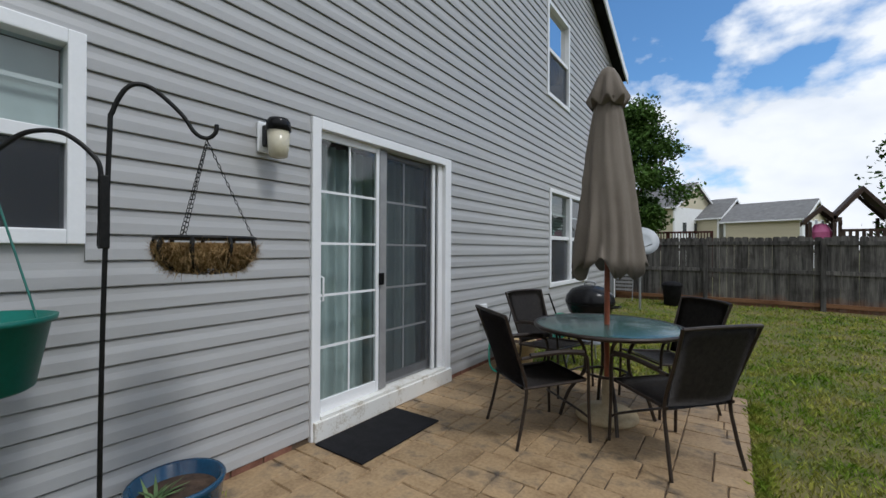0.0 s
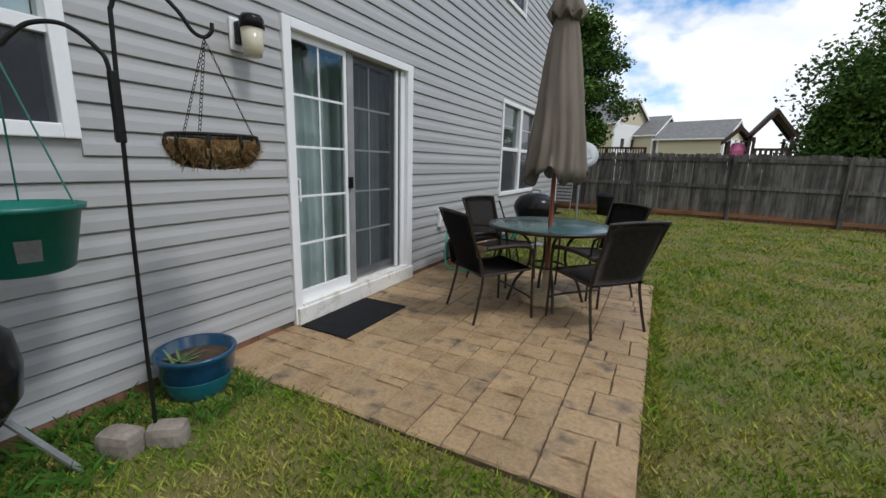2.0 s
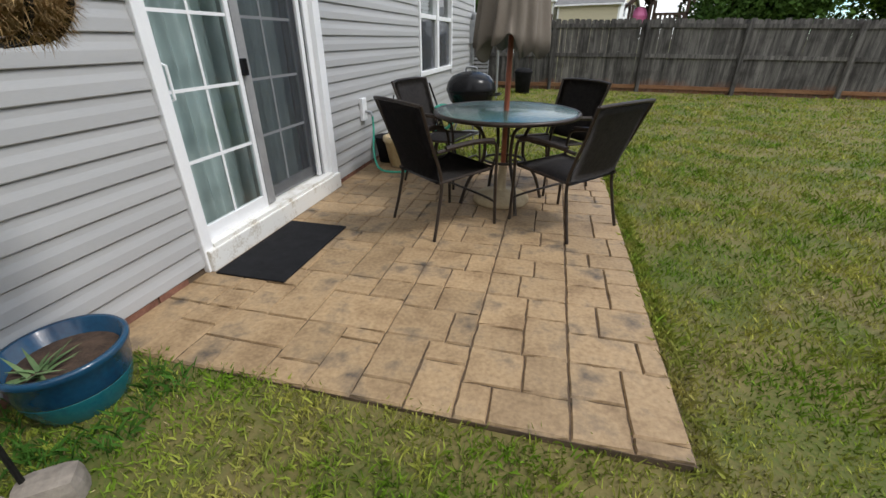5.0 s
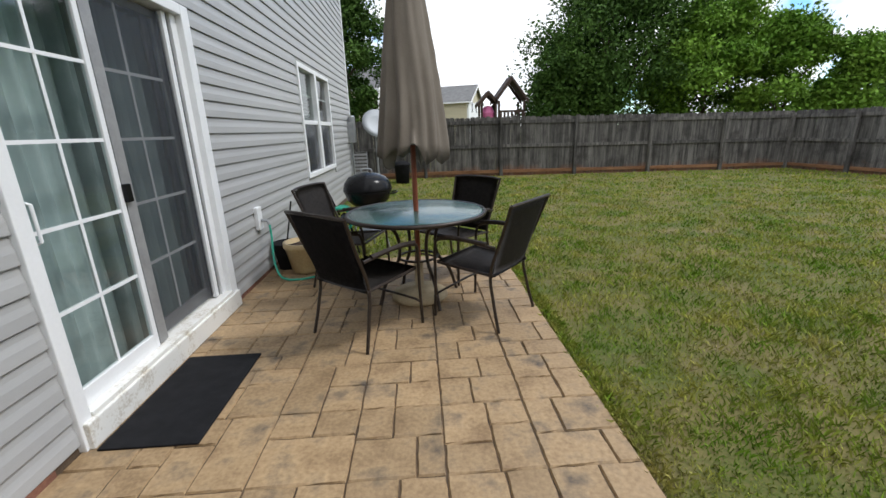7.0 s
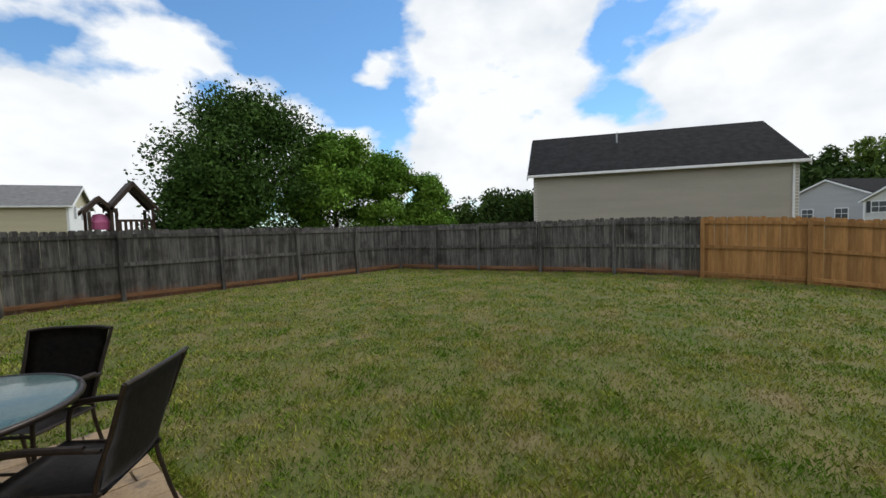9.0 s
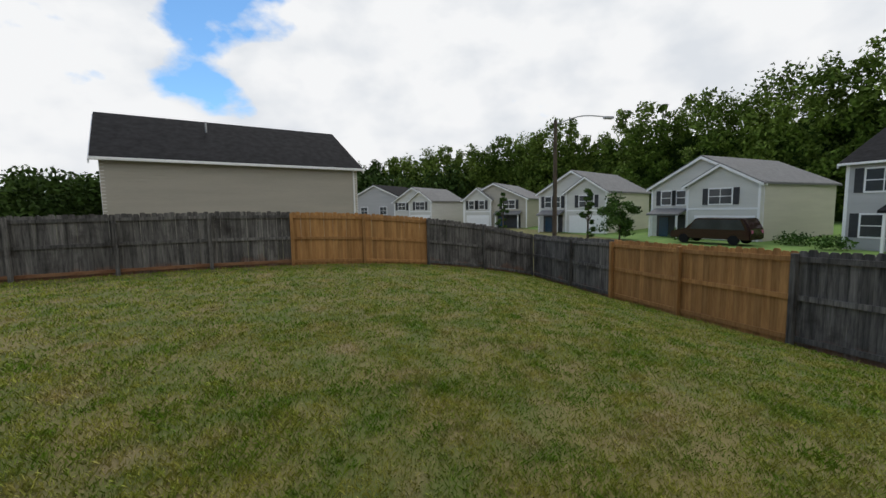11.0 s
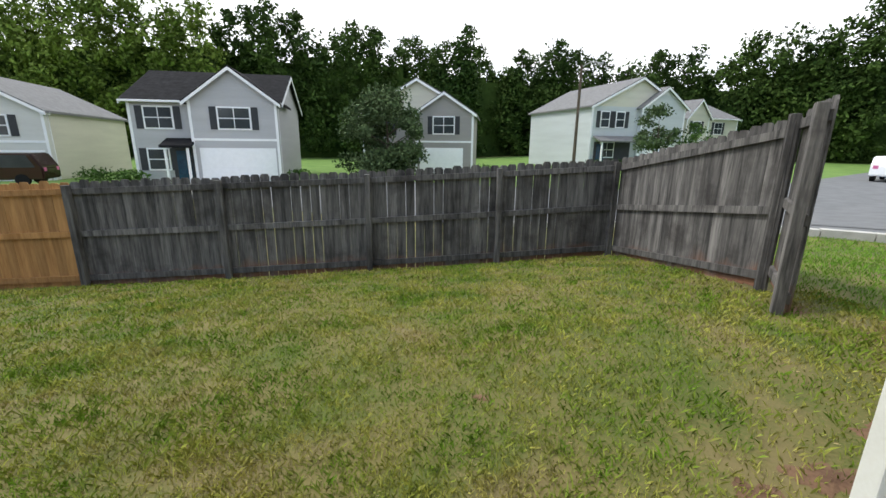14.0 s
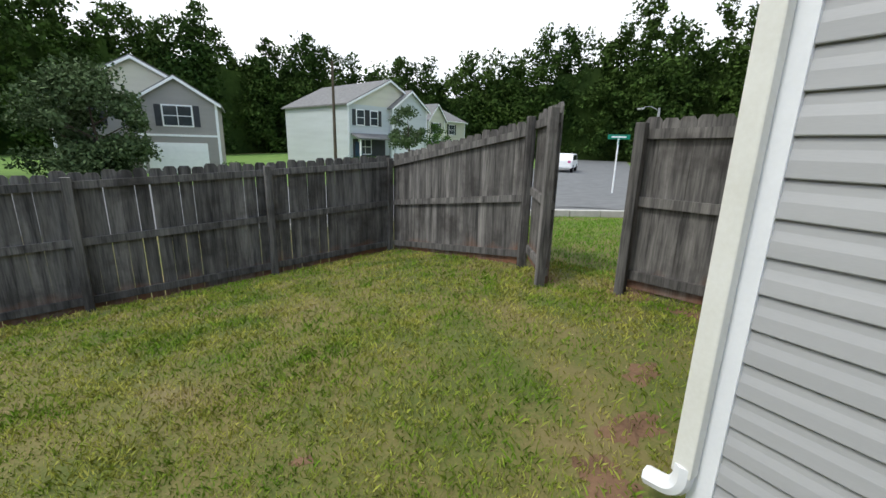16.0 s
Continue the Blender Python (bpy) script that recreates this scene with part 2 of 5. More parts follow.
SPLASHED = clay_splashed(GREYWOOD, "clay_splashed_fence")
CLAYSTAIN = material("clay_splashed_board", (0.17, 0.075, 0.035), (0.3, 0.16, 0.08), 6, 0.9, 0.4, 40, stretch=(0.3, 0.3, 1), vary=0.15)
DIRT = material("bare_red_clay", (0.1, 0.052, 0.028), (0.19, 0.11, 0.06), 6, 0.95, 0.7)
LAWN = material("lawn_ground", (0.075, 0.095, 0.014), (0.15, 0.125, 0.04), 1.5, 0.95, 1.0, 55, lo=0.42, hi=0.58, stain=((0.17, 0.13, 0.06), 1.3, 0.55, 0.72))
BLADE = material("grass_blade", (0.12, 0.215, 0.016), (0.33, 0.325, 0.066), 2.4, 0.6, 0.0, 14, vary=0.3, island=True, lo=0.42, hi=0.6, stain=((0.37, 0.31, 0.105), 1.3, 0.53, 0.72))
STRAW = material("dry_straw", (0.27, 0.215, 0.1), (0.42, 0.35, 0.18), 3, 0.8, 0.0, 14, vary=0.35, island=True)
FARGRASS = material("far_lawn", (0.075, 0.16, 0.022), (0.15, 0.25, 0.045), 0.7, 0.9, 0.5, 9)
LUSH = material("lush_grass", (0.12, 0.28, 0.03), (0.22, 0.36, 0.05), 3, 0.7, 0.0, vary=0.3, island=True)
WEED = material("green_weed", (0.04, 0.11, 0.018), (0.075, 0.17, 0.026), 4, 0.55, 0.0, vary=0.3, island=True)
AGAVE = material("spiky_leaf", (0.1, 0.17, 0.07), (0.2, 0.26, 0.12), 8, 0.5, 0.0, vary=0.2, island=True)
ROAD = material("asphalt", (0.11, 0.115, 0.12), (0.16, 0.165, 0.17), 2, 0.85, 0.3, 80)
KERB = material("concrete_kerb", (0.4, 0.39, 0.36), (0.52, 0.51, 0.48), 4, 0.85, 0.2)
LEAF = material("dark_leaves", (0.03, 0.068, 0.014), (0.08, 0.15, 0.03), 0.5, 0.6, 0.0, 5, vary=0.45, island=True)
LEAFLIGHT = material("light_leaves", (0.08, 0.18, 0.02), (0.2, 0.34, 0.05), 0.5, 0.6, 0.0, 5, vary=0.4, island=True)
LEAFGREY = material("grey_green_leaves", (0.045, 0.075, 0.028), (0.105, 0.15, 0.065), 0.5, 0.6, 0.0, 5, vary=0.4, island=True)
# woodland leaves twice: darker, and with sunlight mixed into the colour
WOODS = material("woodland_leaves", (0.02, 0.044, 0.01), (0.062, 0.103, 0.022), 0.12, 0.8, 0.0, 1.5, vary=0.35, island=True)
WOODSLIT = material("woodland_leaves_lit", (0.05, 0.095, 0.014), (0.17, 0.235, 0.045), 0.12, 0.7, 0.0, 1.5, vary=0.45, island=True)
BARK = material("bark", (0.045, 0.032, 0.022), (0.11, 0.085, 0.06), 6, 0.9, 0.7, stretch=(1, 1, 0.25))
SHINGLE = material("charcoal_shingle", (0.01, 0.01, 0.011), (0.024, 0.024, 0.026), 3, 0.9, 0.4, 30)
SHINGLE.node_tree.nodes["Principled BSDF"].inputs["Specular IOR Level"].default_value = 0.08
GREYSHINGLE = material("grey_shingle", (0.13, 0.13, 0.13), (0.2, 0.2, 0.2), 3, 0.9, 0.4, 30)
PANE = material("far_window_pane", (0.02, 0.025, 0.03), (0.06, 0.07, 0.08), 0.6, 0.12, 0.0)
SHUTTER_SHADE = material("dark_shutter_and_shade", (0.018, 0.02, 0.024), (0.03, 0.033, 0.038), 4, 0.6, 0.0)
MAROON = material("dark_red_car_paint", (0.016, 0.004, 0.005), (0.028, 0.006, 0.008), 2, 0.2, 0.0, coat=0.6)
SIGNGREEN = material("street_sign_green", (0.0, 0.16, 0.1), (0.0, 0.2, 0.13), 3, 0.4, 0.0)
PLAYWOOD = material("playset_wood", (0.035, 0.02, 0.014), (0.08, 0.05, 0.035), 5, 0.8, 0.3)
DECKRED = material("dark_red_deck", (0.05, 0.014, 0.011), (0.1, 0.03, 0.022), 5, 0.8, 0.3)
PINK = material("pink_plastic", (0.5, 0.1, 0.25), (0.6, 0.16, 0.32), 5, 0.4, 0.0)
DISH = material("painted_dish", (0.4, 0.43, 0.46), (0.5, 0.53, 0.56), 4, 0.5, 0.05)
GALV = material("galvanised_metal", (0.3, 0.31, 0.32), (0.42, 0.43, 0.44), 8, 0.45, 0.05, metal=0.6)


def house_paint(name, c):
    return material(name, tuple(v * 0.92 for v in c), tuple(min(v * 1.06, 0.85) for v in c), 0.8, 0.55, 0.1, 14, stretch=(0.3, 0.3, 3))


# ---------------------------------------------------------------- building helpers
def link_mesh(name, bm, mat, smooth=False):
    me = bpy.data.meshes.new(name)
    bmesh.ops.recalc_face_normals(bm, faces=bm.faces)
    bm.to_mesh(me)
    bm.free()
    me.materials.append(mat)
    if smooth:
        me.polygons.foreach_set("use_smooth", [True] * len(me.polygons))
    return new(name, me)


def part(name, bm, mat, parent, label="", smooth=False):
    ob = link_mesh(name, bm, mat, smooth)
    ob.parent = parent
    return tagged(ob, label) if label else ob


def thing(name, label, category, m=None, group="", kind=""):
    ob = new(name)
    ob.empty_display_size = 0.2
    if m is not None:
        ob.matrix_basis = m
    return tagged(ob, label, category, group, kind)


def box(bm, lo, hi, bevel=0.0):
    c, s = [(p + q) / 2 for p, q in zip(lo, hi)], [abs(q - p) for p, q in zip(lo, hi)]
    r = bmesh.ops.create_cube(bm, size=1, matrix=Matrix.Translation(c) @ Matrix.Diagonal((*s, 1)))
    if bevel:
        edges = list({e for v in r["verts"] for e in v.link_edges})
        bmesh.ops.bevel(bm, geom=edges, offset=bevel, segments=2, affect="EDGES", profile=0.6)
    return bm


def boxed(lo, hi, bevel=0.0):
    return box(bmesh.new(), lo, hi, bevel)


def tube(bm, pts, r, n=8, caps=True):
    """A round bar along a line of points; r: one radius or one for each point."""
    pts = [Vector(p) for p in pts]
    rs = r if isinstance(r, (list, tuple)) else [r] * len(pts)
    rings, side = [], None
    for i, p in enumerate(pts):
        d = (pts[min(i + 1, len(pts) - 1)] - pts[max(i - 1, 0)]).normalized()
        if side is None:
            side = d.cross(Vector((0, 0, 1)) if abs(d.z) < 0.9 else Vector((1, 0, 0))).normalized()
        side = (side - d * side.dot(d)).normalized()
        up = d.cross(side)
        rings.append([bm.verts.new(p + (side * math.cos(a) + up * math.sin(a)) * rs[i]) for a in (2 * math.pi * k / n for k in range(n))])
    for a, b in zip(rings, rings[1:]):
        for k in range(n):
            bm.faces.new((a[k], a[(k + 1) % n], b[(k + 1) % n], b[k]))
    if caps:
        bm.faces.new(rings[0][::-1])
        bm.faces.new(rings[-1])
    return bm


def curve_points(pts, steps=6):
    """A smooth line through the points."""
    p = [Vector(q) for q in pts]
    p = [p[0] * 2 - p[1]] + p + [p[-1] * 2 - p[-2]]
    out = []
    for i in range(1, len(p) - 2):
        for k in range(steps):
            t = k / steps
            a, b, c, d = p[i - 1 : i + 3]
            out.append(0.5 * (2 * b + (c - a) * t + (2 * a - 5 * b + 4 * c - d) * t * t + (3 * b - a - 3 * c + d) * t**3))
    return out + [p[-2]]


def lathe(bm, profile, n=32, c=(0, 0), wave=None):
    """A turned shape: rows of radius and height; wave(a, k) scales the radius."""
    rings = []
    for k, (r, z) in enumerate(profile):
        ring = []
        for i in range(n):
            a = 2 * math.pi * i / n
            w = r * (wave(a, k) if wave else 1)
            ring.append(bm.verts.new((c[0] + w * math.cos(a), c[1] + w * math.sin(a), z)))
        rings.append(ring)
    for a, b in zip(rings, rings[1:]):
        for i in range(n):
            bm.faces.new((a[i], a[(i + 1) % n], b[(i + 1) % n], b[i]))
    bm.faces.new(rings[0][::-1])
    bm.faces.new(rings[-1])
    return bm


def prism(bm, poly, axis, lo, hi):
    """A flat outline in the other two axes, drawn out along one axis."""
    def at(u, v, w):
        return {"x": (w, u, v), "y": (u, w, v), "z": (u, v, w)}[axis]
    a, b = [bm.verts.new(at(u, v, lo)) for u, v in poly], [bm.verts.new(at(u, v, hi)) for u, v in poly]
    bm.faces.new(a)
    bm.faces.new(b[::-1])
    for i in range(len(a)):
        j = (i + 1) % len(a)
        bm.faces.new((a[i], b[i], b[j], a[j]))
    return bm


def sheet(x, y0, z0, y1, z1):
    """A single pane of glass across the wall's plane."""
    bm = bmesh.new()
    bm.faces.new([bm.verts.new(p) for p in ((x, y0, z0), (x, y1, z0), (x, y1, z1), (x, y0, z1))])
    return bm


def soup(name, verts, faces, mat, parent=None, label="", category="", kind=""):
    me = bpy.data.meshes.new(name)
    me.from_pydata(verts, [], faces)
    me.materials.append(mat)
    ob = new(name, me)
    if parent:
        ob.parent = parent
    return tagged(ob, label, category, "", kind)


# ---------------------------------------------------------------- the lie of the land
def land(x, y):
    """Height of the lawn, falling from the house towards the street."""
    x, y = np.clip(x, -3.0, 17.0), np.clip(y, -6.0, 15.0)
    z = -0.06 - 0.03066 * x + 0.04033 * y + 0.00057 * x * x + 0.00508 * x * y - 0.00753 * y * y + 0.00037 * y**3 - 0.00027 * x * y * y - 0.00003 * x * x * y
    return np.minimum(z, 0.02) - 0.01


def level(x, y):
    """The ground: the lawn, dipping under the patio, and the street beyond."""
    z = land(x, y)
    inside = (x < 2.44) & (y > 3.2) & (y < 6.5) & (x > -9)
    z = np.where(inside, np.minimum(z, -0.08), z)
    far = np.clip((-y - 7.5) / 6.0, 0, 1)
    return z * (1 - far) + far * (-1.25 + 0.5 * np.clip((-x - 2) / 12, 0, 1))


def ground_grid(xs, ys):
    X, Y = np.meshgrid(xs, ys)
    V = np.stack([X.ravel(), Y.ravel(), level(X.ravel(), Y.ravel())], 1)
    w, h = len(xs), len(ys)
    I = (np.arange(h - 1)[:, None] * w + np.arange(w - 1)[None]).ravel()
    return V.tolist(), np.stack([I, I + 1, I + w + 1, I + w], 1).tolist()


near_x = np.concatenate([[-900, -400, -150, -80], np.arange(-60, -9.2, 1.2), np.arange(-9, 20, 0.35), [20, 25, 40, 80, 150, 400, 900]])
near_y = np.concatenate([[-900, -400, -150, -80], np.arange(-62, -14.2, 1.2), np.arange(-14, 18, 0.35), [18, 25, 40, 80, 150, 400, 900]])
tagged(soup("ground", *ground_grid(near_x, near_y), LAWN), "patchy green and straw-coloured lawn sloping to the street", "lawn", "", "structure")


def blades(name, n, area, low, high, wide, seed, mat, keep=None, lean=0.6, label=""):
    """Loose grass blades, two triangles each, over a stretch of the plan."""
    g = np.random.default_rng(seed)
    if area:
        x, y = g.uniform(area[0], area[1], n), g.uniform(area[2], area[3], n)
    else:
        tufts = n // 4
        r, t = 3.0 * np.sqrt(np.exp(g.uniform(0, 4.05, tufts)) - 1), g.uniform(0, 6.2832, tufts)
        of = g.integers(0, tufts, n)
        spread = 0.02 * (1 + r[of] / 4)
        x, y = 1.8 + (r * np.cos(t))[of] + g.normal(0, 1, n) * spread, 1.4 + (r * np.sin(t))[of] + g.normal(0, 1, n) * spread
        tall = g.uniform(0.6, 1.35, tufts)[of]
    if keep is not None:
        ok = keep(x, y)
        x, y = x[ok], y[ok]
        tall = tall[ok] if not area else 1.0
    n = len(x)
    h = g.uniform(low, high, n) * (0.75 + 0.5 * (np.sin(x * 2.1 + np.sin(y * 1.7) * 2) * np.sin(y * 2.6 + np.sin(x * 1.3)) * 0.5 + 0.5))
    a, b, k = g.uniform(0, 6.283, n), g.uniform(0, 6.283, n), g.uniform(0.2, lean + 0.2, n)
    w = g.uniform(0.6, 1.0, n) * wide / 2
    if not area:
        h = h * tall
        w, h = w * (1 + np.hypot(x - 1.8, y - 1.4) / 3.5), h * (1 + np.hypot(x - 1.8, y - 1.4) / 30)
    z = level(x, y) - 0.004
    dx, dy, lx, ly = np.cos(a) * w, np.sin(a) * w, np.cos(b) * k * h, np.sin(b) * k * h
    V = np.stack([np.stack([x - dx, y - dy, z], 1), np.stack([x + dx, y + dy, z], 1), np.stack([x + dx * 0.7 + lx * 0.4, y + dy * 0.7 + ly * 0.4, z + h * 0.62], 1), np.stack([x + lx, y + ly, z + h * 0.95], 1)], 1).reshape(-1, 3)
    i = np.arange(n) * 4
    F = np.concatenate([np.stack([i, i + 1, i + 2], 1), np.stack([i, i + 2, i + 3], 1)])
    me = bpy.data.meshes.new(name)
    me.vertices.add(len(V))
    me.vertices.foreach_set("co", V.ravel())
    me.loops.add(F.size)
    me.loops.foreach_set("vertex_index", F.ravel())
    me.polygons.add(len(F))
    me.polygons.foreach_set("loop_start", np.arange(0, F.size, 3))
    me.update(calc_edges=True)
    me.materials.append(mat)
    return tagged(new(name, me), label, "grass", "", "stuff")


def off_patio(x, y):
    ragged = 0.035 * np.sin(x * 9) + 0.03 * np.sin(x * 23) + 0.02 * np.sin(y * 17)
    return ~((x > -0.1) & (x < 2.5 + ragged * 0.8) & (y > 3.09 + ragged) & (y < 6.58 + ragged)) & ((x > 0.06) | (y < 0.1))


def in_yard(x, y):
    """Inside the fences, thinner in patches and close to the house corner."""
    g = np.random.default_rng(5).uniform(0, 1, len(x))
    thin = np.exp(-((x + 0.4) ** 2 + (y + 0.4) ** 2) / 1.2) + 0.25 * (np.sin(x * 3.1 + 1.3 * np.sin(y * 2.3)) + np.sin(y * 3.7 + 1.7 * np.sin(x * 1.9 + 2)) > 1.1)
    box_ = (x > -2.6) & ((x > -1.5) | (y < 0.1)) & (x < 13 + (14.4 - y) * 0.2) & (y < 14.3) & (y > -5.75 + 0.09 * (x + 1.5)) & ((x > -2.0 + (-2.9 - y) * 0.1) | (y > -2.9))
    return off_patio(x, y) & box_ & (g > 0.78 * thin)


blades("lawn_thatch", 90000, None, 0.01, 0.018, 0.003, 12, STRAW, in_yard, 1.9, "dry straw thatch lying between the grass")
blades("lawn_grass", 900000, None, 0.022, 0.041, 0.0052, 11, BLADE, in_yard, 0.9, "short mown grass, partly straw-dry")
blades("lawn_grass", 30000, (-8.0, -2.3, -7.5, -0.2), 0.03, 0.06, 0.014, 15, LUSH, label="brighter green grass beyond the gate")
blades("wall_weeds", 2600, (0.03, 0.6, 1.4, 3.05), 0.035, 0.1, 0.006, 16, WEED, lambda x, y: (np.hypot(x - 0.245, y - 2.84) > 0.2) & (np.hypot(x - 0.48, y - 2.42) > 0.13) & (x < 0.62 + 0.15 * np.sin(y * 7)) & ((y < 2.9) | (x > 0.2)), 1.0, "long green weeds along the brick foundation")
blades("patio_edge_grass", 1800, (2.5, 2.6, 3.05, 6.55), 0.03, 0.08, 0.007, 18, BLADE, lean=1.0, label="longer grass along the patio edge")

def bare_patch(cx, cy, rx, ry, seed):
    """A flat, ragged scrap of bare clay lying in the turf."""
    g = random.Random(seed)
    ph = [g.uniform(0, 6.28) for _ in range(4)]
    V, F, n = [(cx, cy, float(level(np.array(cx), np.array(cy))) + 0.012)], [], 40
    for ring in (0.5, 1.0):
        for i in range(n):
            a = 2 * math.pi * i / n
            r = ring * (1 + 0.22 * math.sin(2 * a + ph[0]) + 0.16 * math.sin(5 * a + ph[1]) + 0.1 * math.sin(9 * a + ph[2]) + 0.07 * math.sin(15 * a + ph[3]))
            x, y = cx + rx * r * math.cos(a), cy + ry * r * math.sin(a)
            V.append((x, y, float(level(np.array(x), np.array(y))) + (0.008 if ring < 1 else 0.001)))
    for i in range(n):
        j = (i + 1) % n
        F += [(0, 1 + i, 1 + j), (1 + i, 1 + n + i, 1 + n + j, 1 + j)]
    soup("bare_patch", V, F, DIRT, None, "bare red clay showing through the thin lawn", "soil", "structure")


for k, (x, y, rx, ry) in enumerate(((0.12, -0.02, 0.13, 0.16), (-0.3, -0.2, 0.16, 0.12), (-0.85, -0.5, 0.15, 0.1), (-2.25, -1.55, 0.28, 0.35), (-1.85, -2.35, 0.16, 0.14), (1.22, -0.92, 0.05, 0.04), (-2.2, -0.6, 0.2, 0.5))):
    bare_patch(x, y, rx, ry, 70 + k)

# ---------------------------------------------------------------- the house
Y0, Y1, EAVE, PITCH = 0.24, 12.6, 5.65, 0.41
YM, COURSE, SILL = (Y0 + Y1) / 2, 0.1235, 0.04
OPEN = [(3.76, 5.46, -0.02, 2.25), (1.62, 2.55, 1.35, 2.29), (8.25, 10.28, 0.75, 2.33), (8.13, 9.18, 3.76, 5.28)]

wall = bmesh.new()
ycuts = sorted({Y0, Y1, *(v for o in OPEN for v in o[:2])})
zcuts = sorted({-0.02, EAVE, *(v for o in OPEN for v in o[2:])})
for a, b in zip(ycuts, ycuts[1:]):
    for c, d in zip(zcuts, zcuts[1:]):
        if not any(o[0] <= a and b <= o[1] and o[2] <= c and d <= o[3] for o in OPEN):
            box(wall, (-0.16, a, max(c, 0.03)), (-0.002, b, d))
prism(wall, [(Y0, EAVE), (Y1, EAVE), (YM, EAVE + PITCH * (YM - Y0))], "x", -0.16, -0.002)
wall_back = tagged(link_mesh("wall_back", wall, SIDING), "grey vinyl siding wall of the two-storey house", "wall", "", "structure")
rest = bmesh.new()
box(rest, (-9.0, Y0, -0.6), (-0.16, Y0 + 0.16, EAVE))
box(rest, (-9.0, Y1 - 0.16, -0.6), (-0.16, Y1, EAVE))
box(rest, (-9.16, Y0, -0.6), (-9.0, Y1, EAVE))
prism(rest, [(Y0, EAVE), (Y1, EAVE), (YM, EAVE + PITCH * (YM - Y0))], "x", -9.16, -9.0)
tagged(link_mesh("wall_side", rest, SIDING), "grey siding side walls of the house", "wall", "", "structure")
# plain room shell added behind the glass; dark beige carries its dimness
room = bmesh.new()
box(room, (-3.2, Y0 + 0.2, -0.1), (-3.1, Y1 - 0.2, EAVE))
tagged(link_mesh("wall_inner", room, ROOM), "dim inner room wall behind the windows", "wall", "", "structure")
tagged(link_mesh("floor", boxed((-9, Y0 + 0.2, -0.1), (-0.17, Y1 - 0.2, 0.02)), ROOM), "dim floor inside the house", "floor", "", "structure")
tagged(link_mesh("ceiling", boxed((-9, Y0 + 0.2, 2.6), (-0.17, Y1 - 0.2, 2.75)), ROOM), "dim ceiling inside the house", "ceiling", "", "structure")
found = tagged(link_mesh("foundation", boxed((-0.16, Y0, -0.8), (0.0, Y1, 0.028)), JOINT), "red brick foundation strip under the siding", "foundation", "", "structure")
roof = bmesh.new()
for s, ya, yb in ((1, Y0 - 0.3, YM), (-1, Y1 + 0.3, YM)):
    za, zb = EAVE - 0.12, EAVE - 0.12 + PITCH * (YM - Y0 + 0.3)
    prism(roof, [(ya, za), (yb, zb), (yb, zb + 0.2), (ya, za + 0.2)], "x", -9.4, 0.22)
tagged(link_mesh("roof", roof, SHINGLE), "charcoal shingle gable roof", "roof", "", "structure")
rake = bmesh.new()
for ya, yb in ((Y0 - 0.3, YM), (Y1 + 0.3, YM)):
    za, zb = EAVE - 0.2, EAVE - 0.2 + PITCH * (YM - Y0 + 0.3)
    prism(rake, [(ya, za), (yb, zb), (yb, zb + 0.2), (ya, za + 0.2)], "x", 0.222, 0.25)
tagged(link_mesh("trim", rake, WHITE), "white rake boards along the gable", "trim", "", "structure")

PROFILE = [(0.0, 0.0), (0.0145, 0.0), (0.0165, 0.004), (0.014, 0.054), (0.0068, 0.086), (0.0045, COURSE - 0.007), (0.0, COURSE - 0.007)]
course_mesh = {}


def course(ya, yb, z):
    key = round(yb - ya, 3)
    if key not in course_mesh:
        ob = link_mesh("siding_board", prism(bmesh.new(), [(u, v) for u, v in PROFILE], "y", 0, key), SIDING)
        course_mesh[key] = ob.data
    else:
        ob = new("siding_board", course_mesh[key])
    ob.location, ob.parent = (0, ya, z), wall_back


z = SILL
while z < EAVE + PITCH * (YM - Y0) - 0.2:
    ins = max(0.0, (z + COURSE - EAVE) / PITCH)
    spans = [(Y0 + 0.085 + ins, Y1 - 0.085 - ins)]
    for o in OPEN:
        if o[2] - 0.03 < z + COURSE * 0.6 and z + COURSE * 0.4 < o[3] + 0.02:
            spans = [q for a, b in spans for q in (((a, o[0] - 0.002), (o[1] + 0.002, b)) if a < o[0] and o[1] < b else ((a, b),))]
    for a, b in spans:
        if b - a > 0.05:
            course(a, b, z)
    z += COURSE
# corner boards
for name, y in (("corner_board", Y0), ("corner_board", Y1 - 0.085)):
    tagged(link_mesh(name, boxed((-0.05, y, SILL - 0.01), (0.024, y + 0.085, EAVE - 0.1), 0.004), WHITE), "white vinyl corner board", "trim", "", "structure")
bricks = link_mesh("brick", boxed((-0.02, 0, 0), (0.004, 0.195, 0.057), 0.003), FOUND)
bricks.parent, bricks.location = found, (0.006, 0.34, -0.02)
for r in range(4):
    for k in range(16 if r else 15):
        ob = new("brick", bricks.data)
        ob.parent, ob.location = found, (0.006, 0.34 + (k + 1 - 0.5 * (r % 2)) * 0.206, -0.02 - r * 0.068)
for k in range(14):
    ob = new("brick", bricks.data)
    ob.parent, ob.location = found, (0.006, 5.49 + k * 0.206, -0.02)

# downspout at the corner
ds = thing("downspout", "cream aluminium downspout with an elbow at its foot", "downspout")
part("pipe", boxed((0.03, Y0 - 0.045, 0.16), (0.085, Y0 + 0.03, EAVE - 0.2), 0.008), CREAM, ds)
eb = tube(bmesh.new(), curve_points([(0.058, Y0 - 0.008, 0.2), (0.058, Y0 - 0.012, 0.12), (0.06, Y0 - 0.05, 0.07), (0.06, Y0 - 0.14, 0.05)], 5), 0.038, 8)
part("elbow", eb, WHITE, ds)


